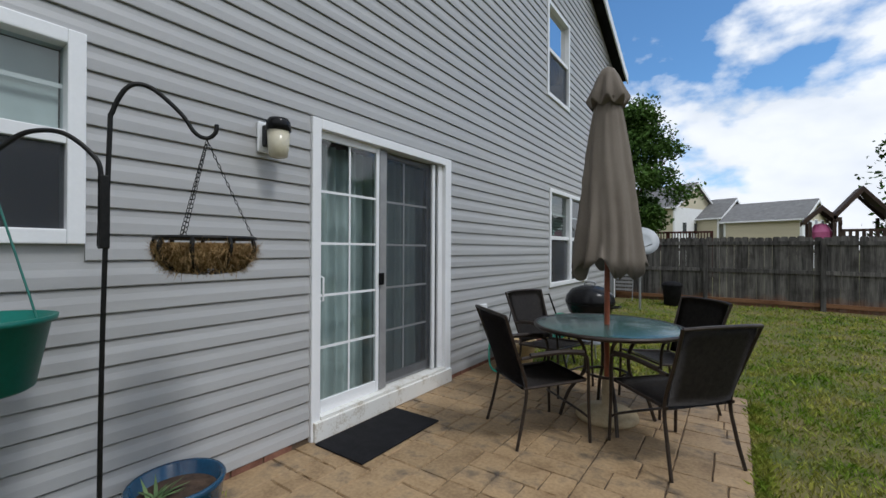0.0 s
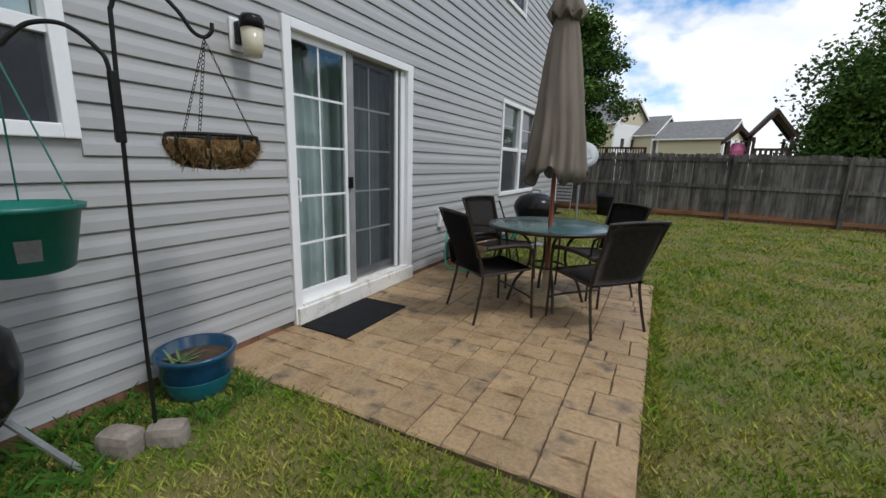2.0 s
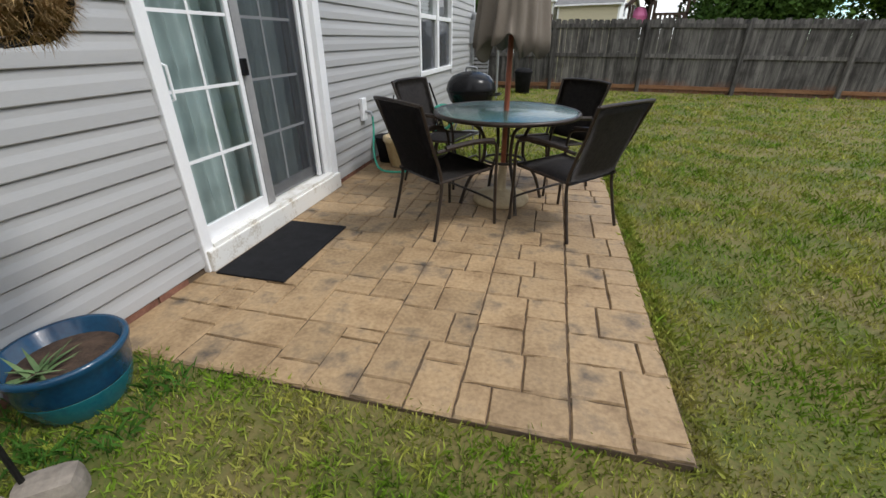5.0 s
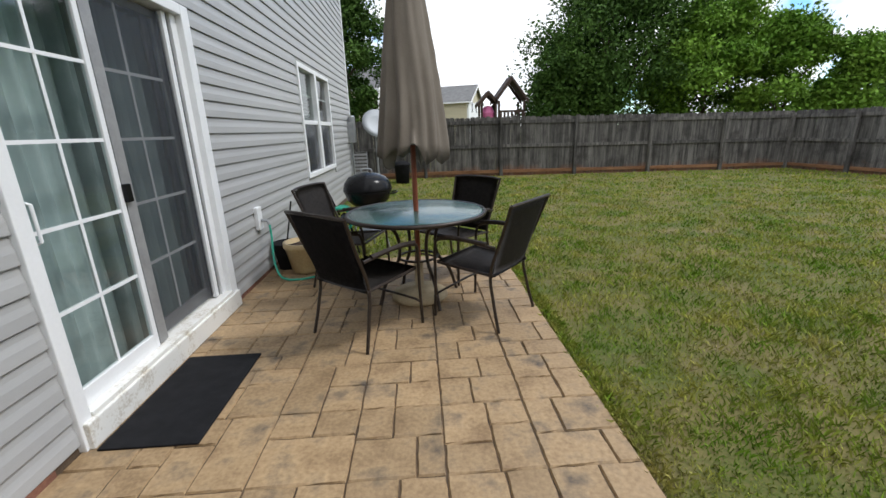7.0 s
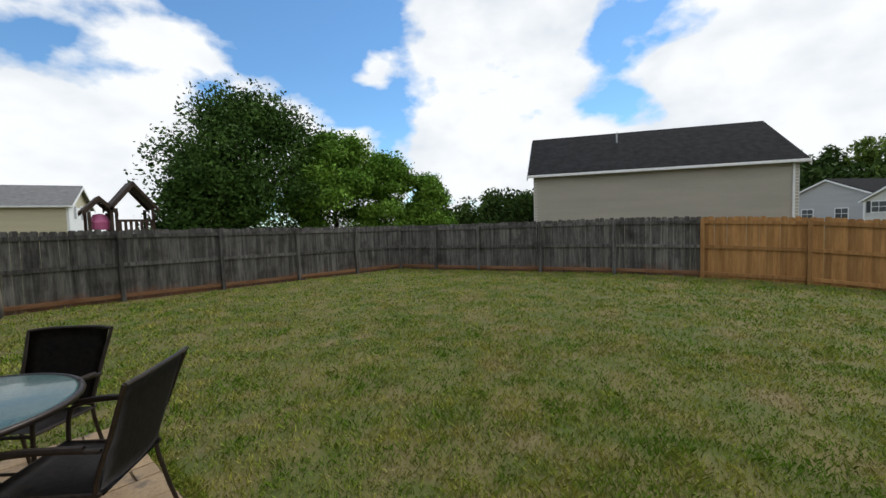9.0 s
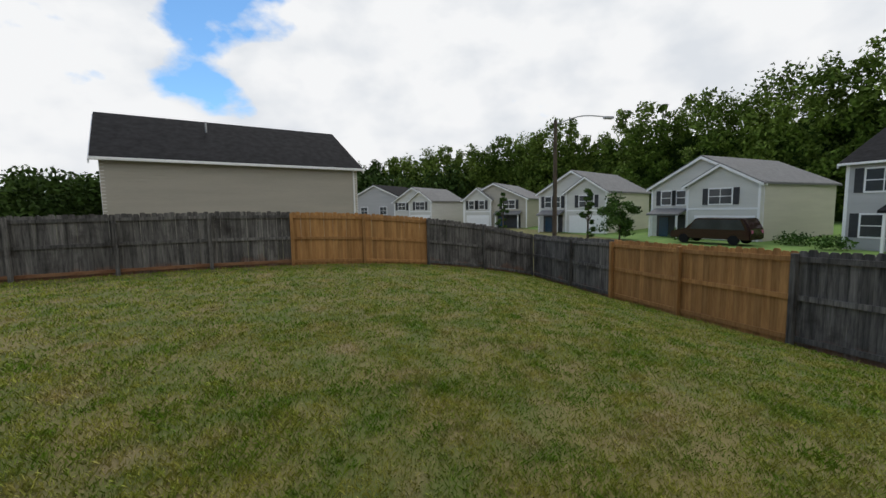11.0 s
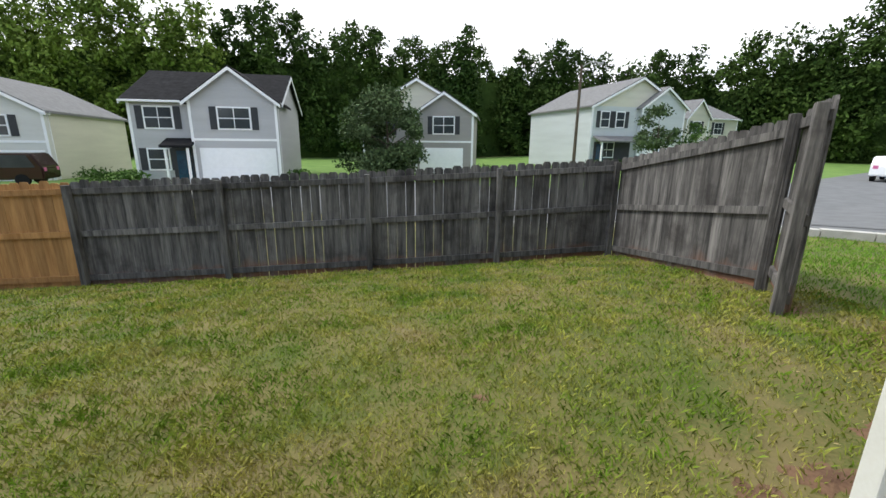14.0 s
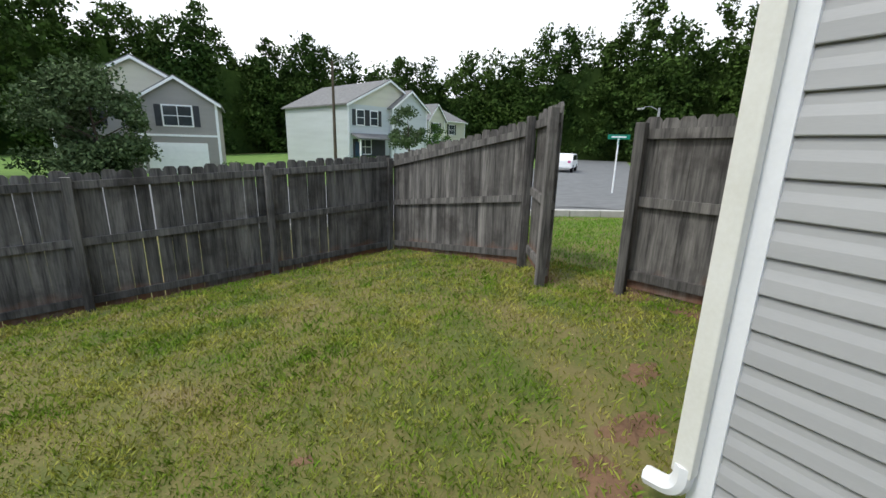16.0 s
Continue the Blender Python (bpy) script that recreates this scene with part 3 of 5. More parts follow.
def single_hung(name, y0, y1, z0, z1, label, blind=False, dark_low=True):
    """A white vinyl window: frame, two sashes, panes and a screen on the lower half."""
    w = thing(name, label, "window", None, "", "structure")
    fr = bmesh.new()
    f = 0.065
    for lo, hi in (((y0, z0), (y0 + f, z1)), ((y1 - f, z0), (y1, z1)), ((y0 + f, z0), (y1 - f, z0 + f)), ((y0 + f, z1 - f), (y1 - f, z1))):
        box(fr, (-0.1, lo[0], lo[1]), (0.03, hi[0], hi[1]), 0.006)
    part("window_frame", fr, WHITE, w)
    zm = z0 + (z1 - z0) * 0.5
    part("meeting_rail", boxed((-0.06, y0 + f, zm - 0.03), (0.012, y1 - f, zm + 0.03), 0.004), WHITE, w)
    part("pane", sheet(-0.045, y0 + f, zm + 0.03, y1 - f, z1 - f), GLASS, w).visible_shadow = False
    part("pane", sheet(-0.025, y0 + f, z0 + f, y1 - f, zm - 0.03), GLASS, w).visible_shadow = False
    part("insect_screen", sheet(-0.012, y0 + f, z0 + f, y1 - f, zm - 0.03), SCREENMESH, w, "dark insect screen")
    ym = (y0 + y1) / 2
    part("muntin", boxed((-0.06, y0 + f, (zm + z1) / 2 - 0.012), (-0.052, y1 - f, (zm + z1) / 2 + 0.008)), WHITE if not blind else BLIND, w)
    if blind:
        n = int((z1 - zm) / 0.05)
        for k in range(n):
            zz = zm + 0.05 + k * 0.05
            if zz < z1 - 0.08:
                b = bmesh.new()
                prism(b, [(-0.13, zz), (-0.09, zz + 0.03), (-0.09, zz + 0.034), (-0.13, zz + 0.004)], "y", y0 + f, y1 - f)
                part("blind_slat", b, BLIND, w)
    return w


w1 = single_hung("window_1", *OPEN[1], "white vinyl single-hung window with a black insect screen")
part("roller_blind", boxed((-0.1, 1.69, 1.84), (-0.096, 2.48, 2.22)), CURTAIN, w1, "pale roller blind behind the upper pane")
single_hung("window_2", 8.25, 9.27, 0.75, 2.33, "white twin window with half-lowered green-tinted blinds", True)
single_hung("window_3", 9.26, 10.28, 0.75, 2.33, "white twin window beside its pair")
single_hung("window_4", *OPEN[3], "white upper-floor window reflecting clouds")

# sliding patio door
dr = thing("door_1", "white sliding patio door, closed, with curtain and insect screen", "door", None, "", "structure")
fr = bmesh.new()
for lo, hi in (((3.76, 0.0), (3.835, 2.25)), ((5.36, 0.0), (5.46, 2.25)), ((3.835, 2.18), (5.36, 2.25))):
    box(fr, (-0.14, lo[0], lo[1]), (0.035, hi[0], hi[1]), 0.006)
part("door_frame", fr, WHITE, dr)
part("sill_board", boxed((-0.14, 3.775, 0.0), (0.06, 5.45, 0.135), 0.008), OLDWHITE, dr, "weathered white sill board")
part("track", boxed((-0.14, 3.835, 0.135), (0.045, 5.36, 0.16), 0.003), OLDWHITE, dr)


def sash(y0, y1, x, mat, stile, glass, bars, cols=2, rows=5, low=0.09):
    f = bmesh.new()
    z0, z1 = 0.16, 2.18
    for a, b in (((y0, z0), (y0 + stile, z1)), ((y1 - stile, z0), (y1, z1)), ((y0 + stile, z0), (y1 - stile, z0 + low)), ((y0 + stile, z1 - 0.055), (y1 - stile, z1))):
        box(f, (x - 0.03, a[0], a[1]), (x, b[0], b[1]), 0.004)
    ob = part("sash", f, mat, dr)
    part("pane", sheet(x - 0.014, y0 + stile, z0 + low, y1 - stile, z1 - 0.055), glass, ob).visible_shadow = False
    for k in range(1, cols):
        yy = y0 + stile + (y1 - y0 - 2 * stile) * k / cols
        part("muntin", boxed((x - 0.024, yy - 0.009, z0 + low), (x - 0.012, yy + 0.009, z1 - 0.055)), bars, ob)
    for k in range(1, rows):
        zz = z0 + low + (z1 - 0.055 - z0 - low) * k / rows
        part("muntin", boxed((x - 0.026, y0 + stile, zz - 0.009), (x - 0.0105, y1 - stile, zz + 0.009)), bars, ob)
    return ob


sash(3.835, 4.46, -0.01, WHITE, 0.035, GLASS, WHITE)
sash(4.47, 5.25, -0.075, GREYMETAL, 0.05, GLASS, WHITE)
part("insect_screen", sheet(-0.03, 4.55, 0.2, 5.2, 2.15), SCREENMESH, dr, "dark insect screen")
sc = bmesh.new()
box(sc, (-0.04, 4.47, 0.17), (-0.012, 4.55, 2.17), 0.004)
part("screen_stile", sc, GREYMETAL, dr)
part("screen_edge", boxed((-0.04, 5.2, 0.17), (-0.012, 5.245, 2.17), 0.004), WHITE, dr)
# black bar stands for the shaded gap between screen edge and jamb
part("gap_strip", boxed((-0.09, 5.25, 0.16), (-0.03, 5.29, 2.18)), GAPBLACK, dr)
part("jamb", boxed((-0.06, 5.29, 0.16), (-0.008, 5.36, 2.18), 0.004), WHITE, dr)
part("latch", boxed((-0.01, 4.452, 1.04), (0.014, 4.5, 1.14), 0.006), BLACK, dr, "black latch")
hd = bmesh.new()
tube(hd, [(0.0, 3.86, 0.96), (0.03, 3.86, 0.97), (0.03, 3.86, 1.13), (0.0, 3.86, 1.14)], 0.007, 8)
part("handle", hd, WHITE, dr)
cv, cf = [], []
for i in range(121):
    yy = 3.84 + 1.5 * i / 120
    for j, zz in enumerate((0.03, 1.2, 2.15)):
        cv.append((-0.24 + 0.028 * math.sin(i * 0.78) + 0.012 * math.sin(i * 0.31 + j), yy, zz))
for i in range(120):
    for j in range(2):
        cf.append((i * 3 + j, i * 3 + 3 + j, i * 3 + 4 + j, i * 3 + 1 + j))
soup("curtain", cv, cf, CURTAIN, None, "pale blue-grey pleated curtain hanging behind the glass door", "curtain").data.polygons.foreach_set("use_smooth", [True] * len(cf))

# wall lamp, outlet, meter box
wlmp = thing("wall_lamp", "black-capped wall lantern with a cream glass jar", "wall lamp")
part("back_plate", boxed((0.014, 3.36, 1.925), (0.034, 3.46, 2.115), 0.012), WHITE, wlmp, "white back plate")
part("arm", boxed((0.03, 3.385, 1.96), (0.09, 3.435, 2.09), 0.01), BLACK, wlmp)
part("cap", lathe(bmesh.new(), [(0.066, 2.045), (0.074, 2.05), (0.07, 2.1), (0.058, 2.12), (0.02, 2.125)], 28, (0.14, 3.43)), BLACK, wlmp, "black cap", True)
part("jar", lathe(bmesh.new(), [(0.035, 1.885), (0.052, 1.893), (0.06, 1.94), (0.066, 2.044)], 28, (0.14, 3.43)), TAN, wlmp, "cream glass jar", True)
otl = thing("outlet_box", "white weatherproof outlet box on the siding", "outlet")
part("box", boxed((0.012, 6.09, 0.49), (0.05, 6.2, 0.71), 0.008), WHITE, otl)
part("tap", tube(bmesh.new(), [(0.04, 6.15, 0.58), (0.1, 6.16, 0.57), (0.12, 6.16, 0.53)], 0.014), GALV, otl)
mtr = thing("meter_box", "grey electric meter box near the house corner", "meter box")
part("box", boxed((0.012, 12.05, 1.15), (0.16, 12.35, 1.6), 0.01), GALV, mtr)
part("conduit", tube(bmesh.new(), [(0.07, 12.2, 1.15), (0.07, 12.2, -0.05)], 0.025), GALV, mtr)
part("dial", lathe(bmesh.new(), [(0.08, 1.58), (0.08, 1.72), (0.05, 1.75)], 20, (0.1, 12.2)), GALV, mtr)

# ---------------------------------------------------------------- patio
patio = tagged(link_mesh("patio", boxed((0.0, 3.08, -0.12), (2.5, 6.6, -0.012)), JOINT), "tan stamped concrete patio in an ashlar pattern", "patio", "", "structure")
rng = random.Random(4)
stone_mesh = {}


def stone(x0, y0, x1, y1):
    g = 0.0032
    key = (round(x1 - x0, 3), round(y1 - y0, 3), rng.randrange(2))
    if key not in stone_mesh:
        bm = bmesh.new()
        w, h, n = key[0] - 2 * g, key[1] - 2 * g, 4
        lo, hi = [], []
        for i in range(4 * n):
            s, t = divmod(i, n)
            u = t / n
            x, y = [(u, 0), (1, u), (1 - u, 1), (0, 1 - u)][s]
            j = rng.uniform(-0.003, 0.003)
            cx, cy = x * w, y * h
            hi.append(bm.verts.new((cx + (0.5 - x) * 0.011 + j, cy + (0.5 - y) * 0.011 + j, 0.0)))
            lo.append(bm.verts.new((cx + j, cy - j, -0.01)))
        bm.faces.new(hi)
        for i in range(4 * n):
            k = (i + 1) % (4 * n)
            bm.faces.new((lo[i], lo[k], hi[k], hi[i]))
        ob = link_mesh("paving_stone", bm, PAVER)
        stone_mesh[key] = ob.data
    else:
        ob = new("paving_stone", stone_mesh[key])
    ob.location, ob.parent = (x0 + g, y0 + g, rng.uniform(-0.002, 0.001)), patio


xs = [0.0, 0.42, 0.84, 1.255, 1.668, 2.095, 2.5]
ys = [3.08, 3.485, 3.94, 4.375, 4.82, 5.265, 5.71, 6.155, 6.6]
# how a square is cut: across or along, where, and where its two strips are cut in turn
LAID = {
    (5, 0): ("v", 0.52, 0.5, 0.17), (4, 0): ("h", 0.46, 0.3, 0.57), (3, 0): ("v", 0.53, 0.29, 0.69), (2, 0): ("v", 0.52, 0.33, 0.8), (1, 0): ("h", 0.47, 0.4, 0.0),
    (5, 1): ("h", 0.45, 0.75, 0.36), (4, 1): ("v", 0.53, 0.38, 0.62), (3, 1): ("h", 0.53, 0.7, 0.42), (2, 1): ("h", 0.62, 0.0, 0.5), (1, 1): ("v", 0.45, 0.6, 0.0),
    (5, 2): ("v", 0.55, 0.45, 0.6), (4, 2): ("h", 0.53, 0.4, 0.57), (3, 2): ("h", 0.5, 0.42, 0.6), (2, 2): ("v", 0.5, 0.0, 0.5), (5, 3): ("h", 0.4, 0.35, 0.7), (4, 3): ("h", 0.5, 0.33, 0.62),
}
for i in range(6):
    for j in range(8):
        a, b, c, d = xs[i], ys[j], xs[i + 1], ys[j + 1]
        kind_, cut, one, two = LAID.get((i, j)) or (rng.choice("vh"), rng.choice((0.36, 0.5, 0.62)), rng.choice((0, 0.45, 0.6)), rng.choice((0.35, 0.5, 0.65)))
        if kind_ == "v":
            m = a + (c - a) * cut
            for p, q, f in ((a, m, one), (m, c, two)):
                for lo, hi in (((0, f), (f, 1)) if f else ((0, 1),)):
                    stone(p, b + (d - b) * lo, q, b + (d - b) * hi)
        else:
            m = b + (d - b) * cut
            for p, q, f in ((b, m, one), (m, d, two)):
                for lo, hi in (((0, f), (f, 1)) if f else ((0, 1),)):
                    stone(a + (c - a) * lo, p, a + (c - a) * hi, q)
mat_ob = thing("door_mat", "black rubber door mat on the patio before the sliding door", "door mat")
part("mat", boxed((0.075, 3.76, 0.0), (0.53, 4.57, 0.012), 0.005), RUBBER, mat_ob)

# ---------------------------------------------------------------- fences
FH = 1.69
pk = bmesh.new()
prism(pk, [(-0.07, 0.0), (0.07, 0.0), (0.07, FH - 0.035), (0.045, FH), (-0.045, FH), (-0.07, FH - 0.035)], "y", 0.0, 0.017)
picket_mesh = {}
for nm, mm in (("grey", SPLASHED), ("new", NEWWOOD)):
    me = bpy.data.meshes.new("picket")
    pk.to_mesh(me)
    me.materials.append(mm)
    picket_mesh[nm] = me
frng = random.Random(9)


def fence_panel(p, q, kind="grey", gap=0.006, top=(0.0, 0.0), side=1, end_post=False, name="board_fence"):
    """Boards nailed outside three rails between posts; side: on which side of p to q the rails lie."""
    d = Vector((q[0] - p[0], q[1] - p[1], 0))
    length, rise = d.length, q[2] - p[2]
    yaw = math.degrees(math.atan2(d.y, d.x))
    label = "weathered grey board fence panel on three rails" if kind == "grey" else "new orange cedar board fence panel"
    f = thing(name, label, "fence", pose(p[0], p[1], p[2], 0, 0, yaw), "fence panels round the yard")
    wood = GREYWOOD if kind == "grey" else NEWWOOD
    n = round(length / (0.14 + gap))
    pitch = length / n
    for k in range(n):
        x = (k + 0.5) * pitch
        ob = new("picket", picket_mesh[kind])
        ob.parent = f
        h = 1 + (top[0] + (top[1] - top[0]) * x / length) / FH + frng.uniform(-0.012, 0.012)
        ob.matrix_basis = pose(x, -0.03 * side - (0.017 if side > 0 else 0), rise * x / length - 0.02, 0, frng.uniform(-0.25, 0.25), 0) @ Matrix.Diagonal(((pitch - gap * frng.choice((0.1, 0.3, 0.6, 1.3))) / 0.14, 1, h, 1))
    for hh in (0.12, 0.85, 1.52):
        t0, t1 = (top if hh > 1 else (0, 0))
        bm = bmesh.new()
        a, b = (-0.03, 0.012) if side > 0 else (-0.012, 0.03)
        prism(bm, [(0.0, hh + t0 - 0.045), (length, hh + rise + t1 - 0.045), (length, hh + rise + t1 + 0.045), (0.0, hh + t0 + 0.045)], "y", a, b)
        part("rail", bm, CLAYSTAIN if (hh < 0.2 and kind == "grey" and p[1] > 5) else wood, f)
    for x, z, t in ((0.0, 0.0, top[0]),) + (((length, rise, top[1]),) if end_post else ()):
        part("post", boxed((x - 0.045, 0.008 if side > 0 else -0.098, z - 0.15), (x + 0.045, 0.098 if side > 0 else -0.008, z + 1.62 + t), 0.006), wood, f)
    return f


A = [(-4.8, 14.42), (-2.6, 14.42), (-0.4, 14.42), (1.8, 14.42), (4.02, 14.42), (6.23, 14.42), (8.48, 14.42), (10.73, 14.42), (12.89, 14.42)]
B = [(12.89, 14.42), (13.22, 12.82), (13.61, 11.13), (14.02, 8.93), (14.51, 6.74), (14.93, 4.54), (15.42, 2.34), (15.81, 0.13), (16.26, -2.04), (16.72, -4.2)]
S = [(16.72, -4.2), (14.07, -4.44), (11.93, -4.57), (9.71, -4.85), (7.24, -5.03), (5.01, -5.23), (2.71, -5.44), (0.54, -5.63), (-1.53, -5.81)]


def footed(p):
    return (p[0], p[1], float(level(np.array(p[0]), np.array(p[1]))) + 0.01)


for i, (p, q) in enumerate(zip(A, A[1:])):
    fence_panel(footed(p), footed(q), "grey", 0.005, side=-1)
for i, (p, q) in enumerate(zip(B, B[1:])):
    fence_panel(footed(p), footed(q), "new" if i in (5, 6) else "grey", 0.004, side=-1)
for i, (p, q) in enumerate(zip(S, S[1:])):
    fence_panel(footed(p), footed(q), "new" if i in (2, 3) else "grey", 0.004 if i < 4 else 0.011, side=-1)
G0, G1, G2 = footed((-1.53, -5.81)), (-2.08, -2.97, 0.0), (-2.1, -1.55, 0.02)
fence_panel(G0, (G1[0], G1[1], -0.12), "grey", 0.004, (0.0, 0.14), -1, True)
fence_panel(G2, (-2.55, Y0 - 0.02, 0.02), "grey", 0.004, (-0.05, 0.0), -1)
gate = fence_panel((-2.06, -2.93, -0.02), (-1.69, -2.22, -0.1), "grey", 0.006, (0.1, 0.22), -1, True, "fence_gate")
tagged(gate, "weathered board gate standing open into the yard", "gate")

# ---------------------------------------------------------------- patio furniture
def patio_chair():
    """A stacking armchair: woven sling seat and back on a bent bronze tube frame; it faces +y."""
    c = thing("patio_chair", "dark brown woven sling patio armchair round the table", "chair", None, "chairs round the table")
    s = bmesh.new()
    V = {}
    N = 8
    for i in range(N + 1):
        for j in range(N + 1):
            u, v = i / N * 2 - 1, j / N
            V[i, j] = s.verts.new((u * 0.245, 0.25 - v * 0.47, 0.425 - 0.03 * v - 0.02 * (1 - u * u) * math.sin(v * 3.14) + 0.018 * (v < 0.05)))
    for i in range(N):
        for j in range(N):
            s.faces.new((V[i, j], V[i + 1, j], V[i + 1, j + 1], V[i, j + 1]))
    bmesh.ops.solidify(s, geom=s.faces[:], thickness=0.012)
    part("seat", s, SLING, c, "", True)
    b = bmesh.new()
    for i in range(N + 1):
        for j in range(N + 1):
            u, v = i / N * 2 - 1, j / N
            V[i, j] = b.verts.new((u * (0.235 + 0.03 * v), -0.2 - 0.15 * v - 0.025 * (1 - u * u), 0.41 + 0.48 * v + 0.012 * (1 - u * u) * v))
    for i in range(N):
        for j in range(N):
            b.faces.new((V[i, j], V[i + 1, j], V[i + 1, j + 1], V[i, j + 1]))
    bmesh.ops.solidify(b, geom=b.faces[:], thickness=0.012)
    part("backrest", b, SLING, c, "", True)
    for sx in (-1, 1):
        x = sx * 0.265
        part("rear_leg", tube(bmesh.new(), curve_points([(x * 1.02, -0.27, 0.0), (x * 0.96, -0.22, 0.2), (x * 0.93, -0.19, 0.42), (x * 0.98, -0.28, 0.68), (x * 1.06, -0.36, 0.9)], 5), 0.0115), BRONZE, c)
        part("front_leg", tube(bmesh.new(), curve_points([(x * 1.06, 0.28, 0.0), (x * 1.04, 0.27, 0.3), (x * 1.06, 0.26, 0.56), (x * 1.09, 0.2, 0.62), (x * 1.09, 0.0, 0.635), (x * 1.03, -0.24, 0.61)], 6), 0.0115), BRONZE, c)
        part("armrest", tube(bmesh.new(), curve_points([(x * 1.09, 0.22, 0.632), (x * 1.1, 0.05, 0.645), (x * 1.06, -0.18, 0.63)], 4), 0.016), BRONZE, c)
        part("seat_rail", tube(bmesh.new(), [(x * 0.95, 0.26, 0.425), (x * 0.93, -0.21, 0.4)], 0.011), BRONZE, c)
    part("top_rail", tube(bmesh.new(), curve_points([(-0.28, -0.36, 0.895), (-0.14, -0.385, 0.905), (0.14, -0.385, 0.905), (0.28, -0.36, 0.895)], 4), 0.012), BRONZE, c)
    part("front_rail", tube(bmesh.new(), [(-0.25, 0.262, 0.43), (0.25, 0.262, 0.43)], 0.011), BRONZE, c)
    part("stretcher", tube(bmesh.new(), curve_points([(-0.27, 0.275, 0.17), (-0.23, 0.24, 0.2), (0.0, 0.235, 0.205), (0.23, 0.24, 0.2), (0.27, 0.275, 0.17)], 4), 0.009), BRONZE, c)
    return c


def facing(x, y, dx, dy):
    return pose(x, y, 0.0, 0, 0, math.degrees(math.atan2(dy, dx)) - 90)


chair = patio_chair()
chair.matrix_basis = facing(1.19, 4.87, 0.64, 0.77)
copy_thing(chair, facing(2.08, 5.05, -0.76, 0.65))
copy_thing(chair, facing(0.92, 5.95, 0.96, -0.28))
copy_thing(chair, facing(1.93, 6.02, -0.72, -0.69))

TX, TY = 1.57, 5.42
tb = thing("patio_table", "round frosted glass patio table on bronze tube legs", "table", pose(TX, TY, 0))
part("tabletop", lathe(bmesh.new(), [(0.02, 0.728), (0.53, 0.728), (0.545, 0.732), (0.545, 0.742), (0.53, 0.746), (0.02, 0.746)], 56), TABLEGLASS, tb, "frosted green-grey glass top", True)
rim = bmesh.new()
tube(rim, [(0.555 * math.cos(a), 0.555 * math.sin(a), 0.732) for a in (2 * math.pi * k / 56 for k in range(57))], 0.017, 8)
part("rim", rim, BRONZE, tb, "", True)
for k in range(4):
    a = math.radians(45 + 90 * k - 20)
    ca, sa = math.cos(a), math.sin(a)
    part("leg", tube(bmesh.new(), curve_points([(0.36 * ca, 0.36 * sa, 0.0), (0.29 * ca, 0.29 * sa, 0.2), (0.17 * ca, 0.17 * sa, 0.38), (0.2 * ca, 0.2 * sa, 0.6), (0.42 * ca, 0.42 * sa, 0.72)], 6), 0.014), BRONZE, tb)
ring = bmesh.new()
tube(ring, [(0.16 * math.cos(a), 0.16 * math.sin(a), 0.36) for a in (2 * math.pi * k / 28 for k in range(29))], 0.011, 6)
part("ring", ring, BRONZE, tb)

um = thing("patio_umbrella", "closed taupe canvas umbrella on a red-stained pole", "umbrella", pose(TX, TY, 0))
part("pole", tube(bmesh.new(), [(0, 0, 0.09), (0, 0, 2.72)], 0.021, 14), REDWOOD, um, "red-stained wooden pole")
part("base", lathe(bmesh.new(), [(0.225, 0.0), (0.238, 0.015), (0.232, 0.045), (0.19, 0.07), (0.07, 0.09), (0.038, 0.105), (0.035, 0.3), (0.03, 0.31)], 36), BASECAST, um, "tan cast stone base", True)
prof = [(0.03, 1.36), (0.14, 1.3), (0.222, 1.2), (0.24, 1.19), (0.238, 1.27), (0.228, 1.4), (0.214, 1.55), (0.2, 1.72), (0.182, 1.9), (0.158, 2.1), (0.13, 2.3), (0.105, 2.46), (0.09, 2.56), (0.075, 2.6)]


def folds(a, k):
    sway = a + 0.09 * math.sin(k * 0.8) + 0.02 * k
    pleat = 0.2 * (1 - 2 * abs(math.sin(5.5 * sway + 0.4)) ** 1.5) * (0.7 + 0.5 * math.sin(2 * sway + 0.3)) + 0.07 * math.sin(3 * sway + 1.1) + 0.045 * math.sin(17 * sway + 0.3 * k)
    return 1 + pleat * min(1, 0.4 + 0.1 * (9 - k))


cn = lathe(bmesh.new(), prof, 160, (0, 0), folds)
for v in cn.verts:
    if v.co.z < 1.26:
        a = math.atan2(v.co.y, v.co.x)
        v.co.z += 0.06 * math.sin(3 * a + 0.5) + 0.045 * math.sin(8 * a + 1.0)
part("canopy", cn, CANVAS, um, "", True)
vt = lathe(bmesh.new(), [(0.145, 2.5), (0.15, 2.515), (0.115, 2.62), (0.085, 2.72), (0.05, 2.78), (0.02, 2.8)], 64, (0, 0), lambda a, k: 1 + 0.13 * math.sin(8 * a) * (k < 3))
for v in vt.verts:
    if v.co.z < 2.53:
        v.co.z += 0.03 * math.sin(8 * math.atan2(v.co.y, v.co.x))
part("vent_cap", vt, CANVAS, um, "", True)

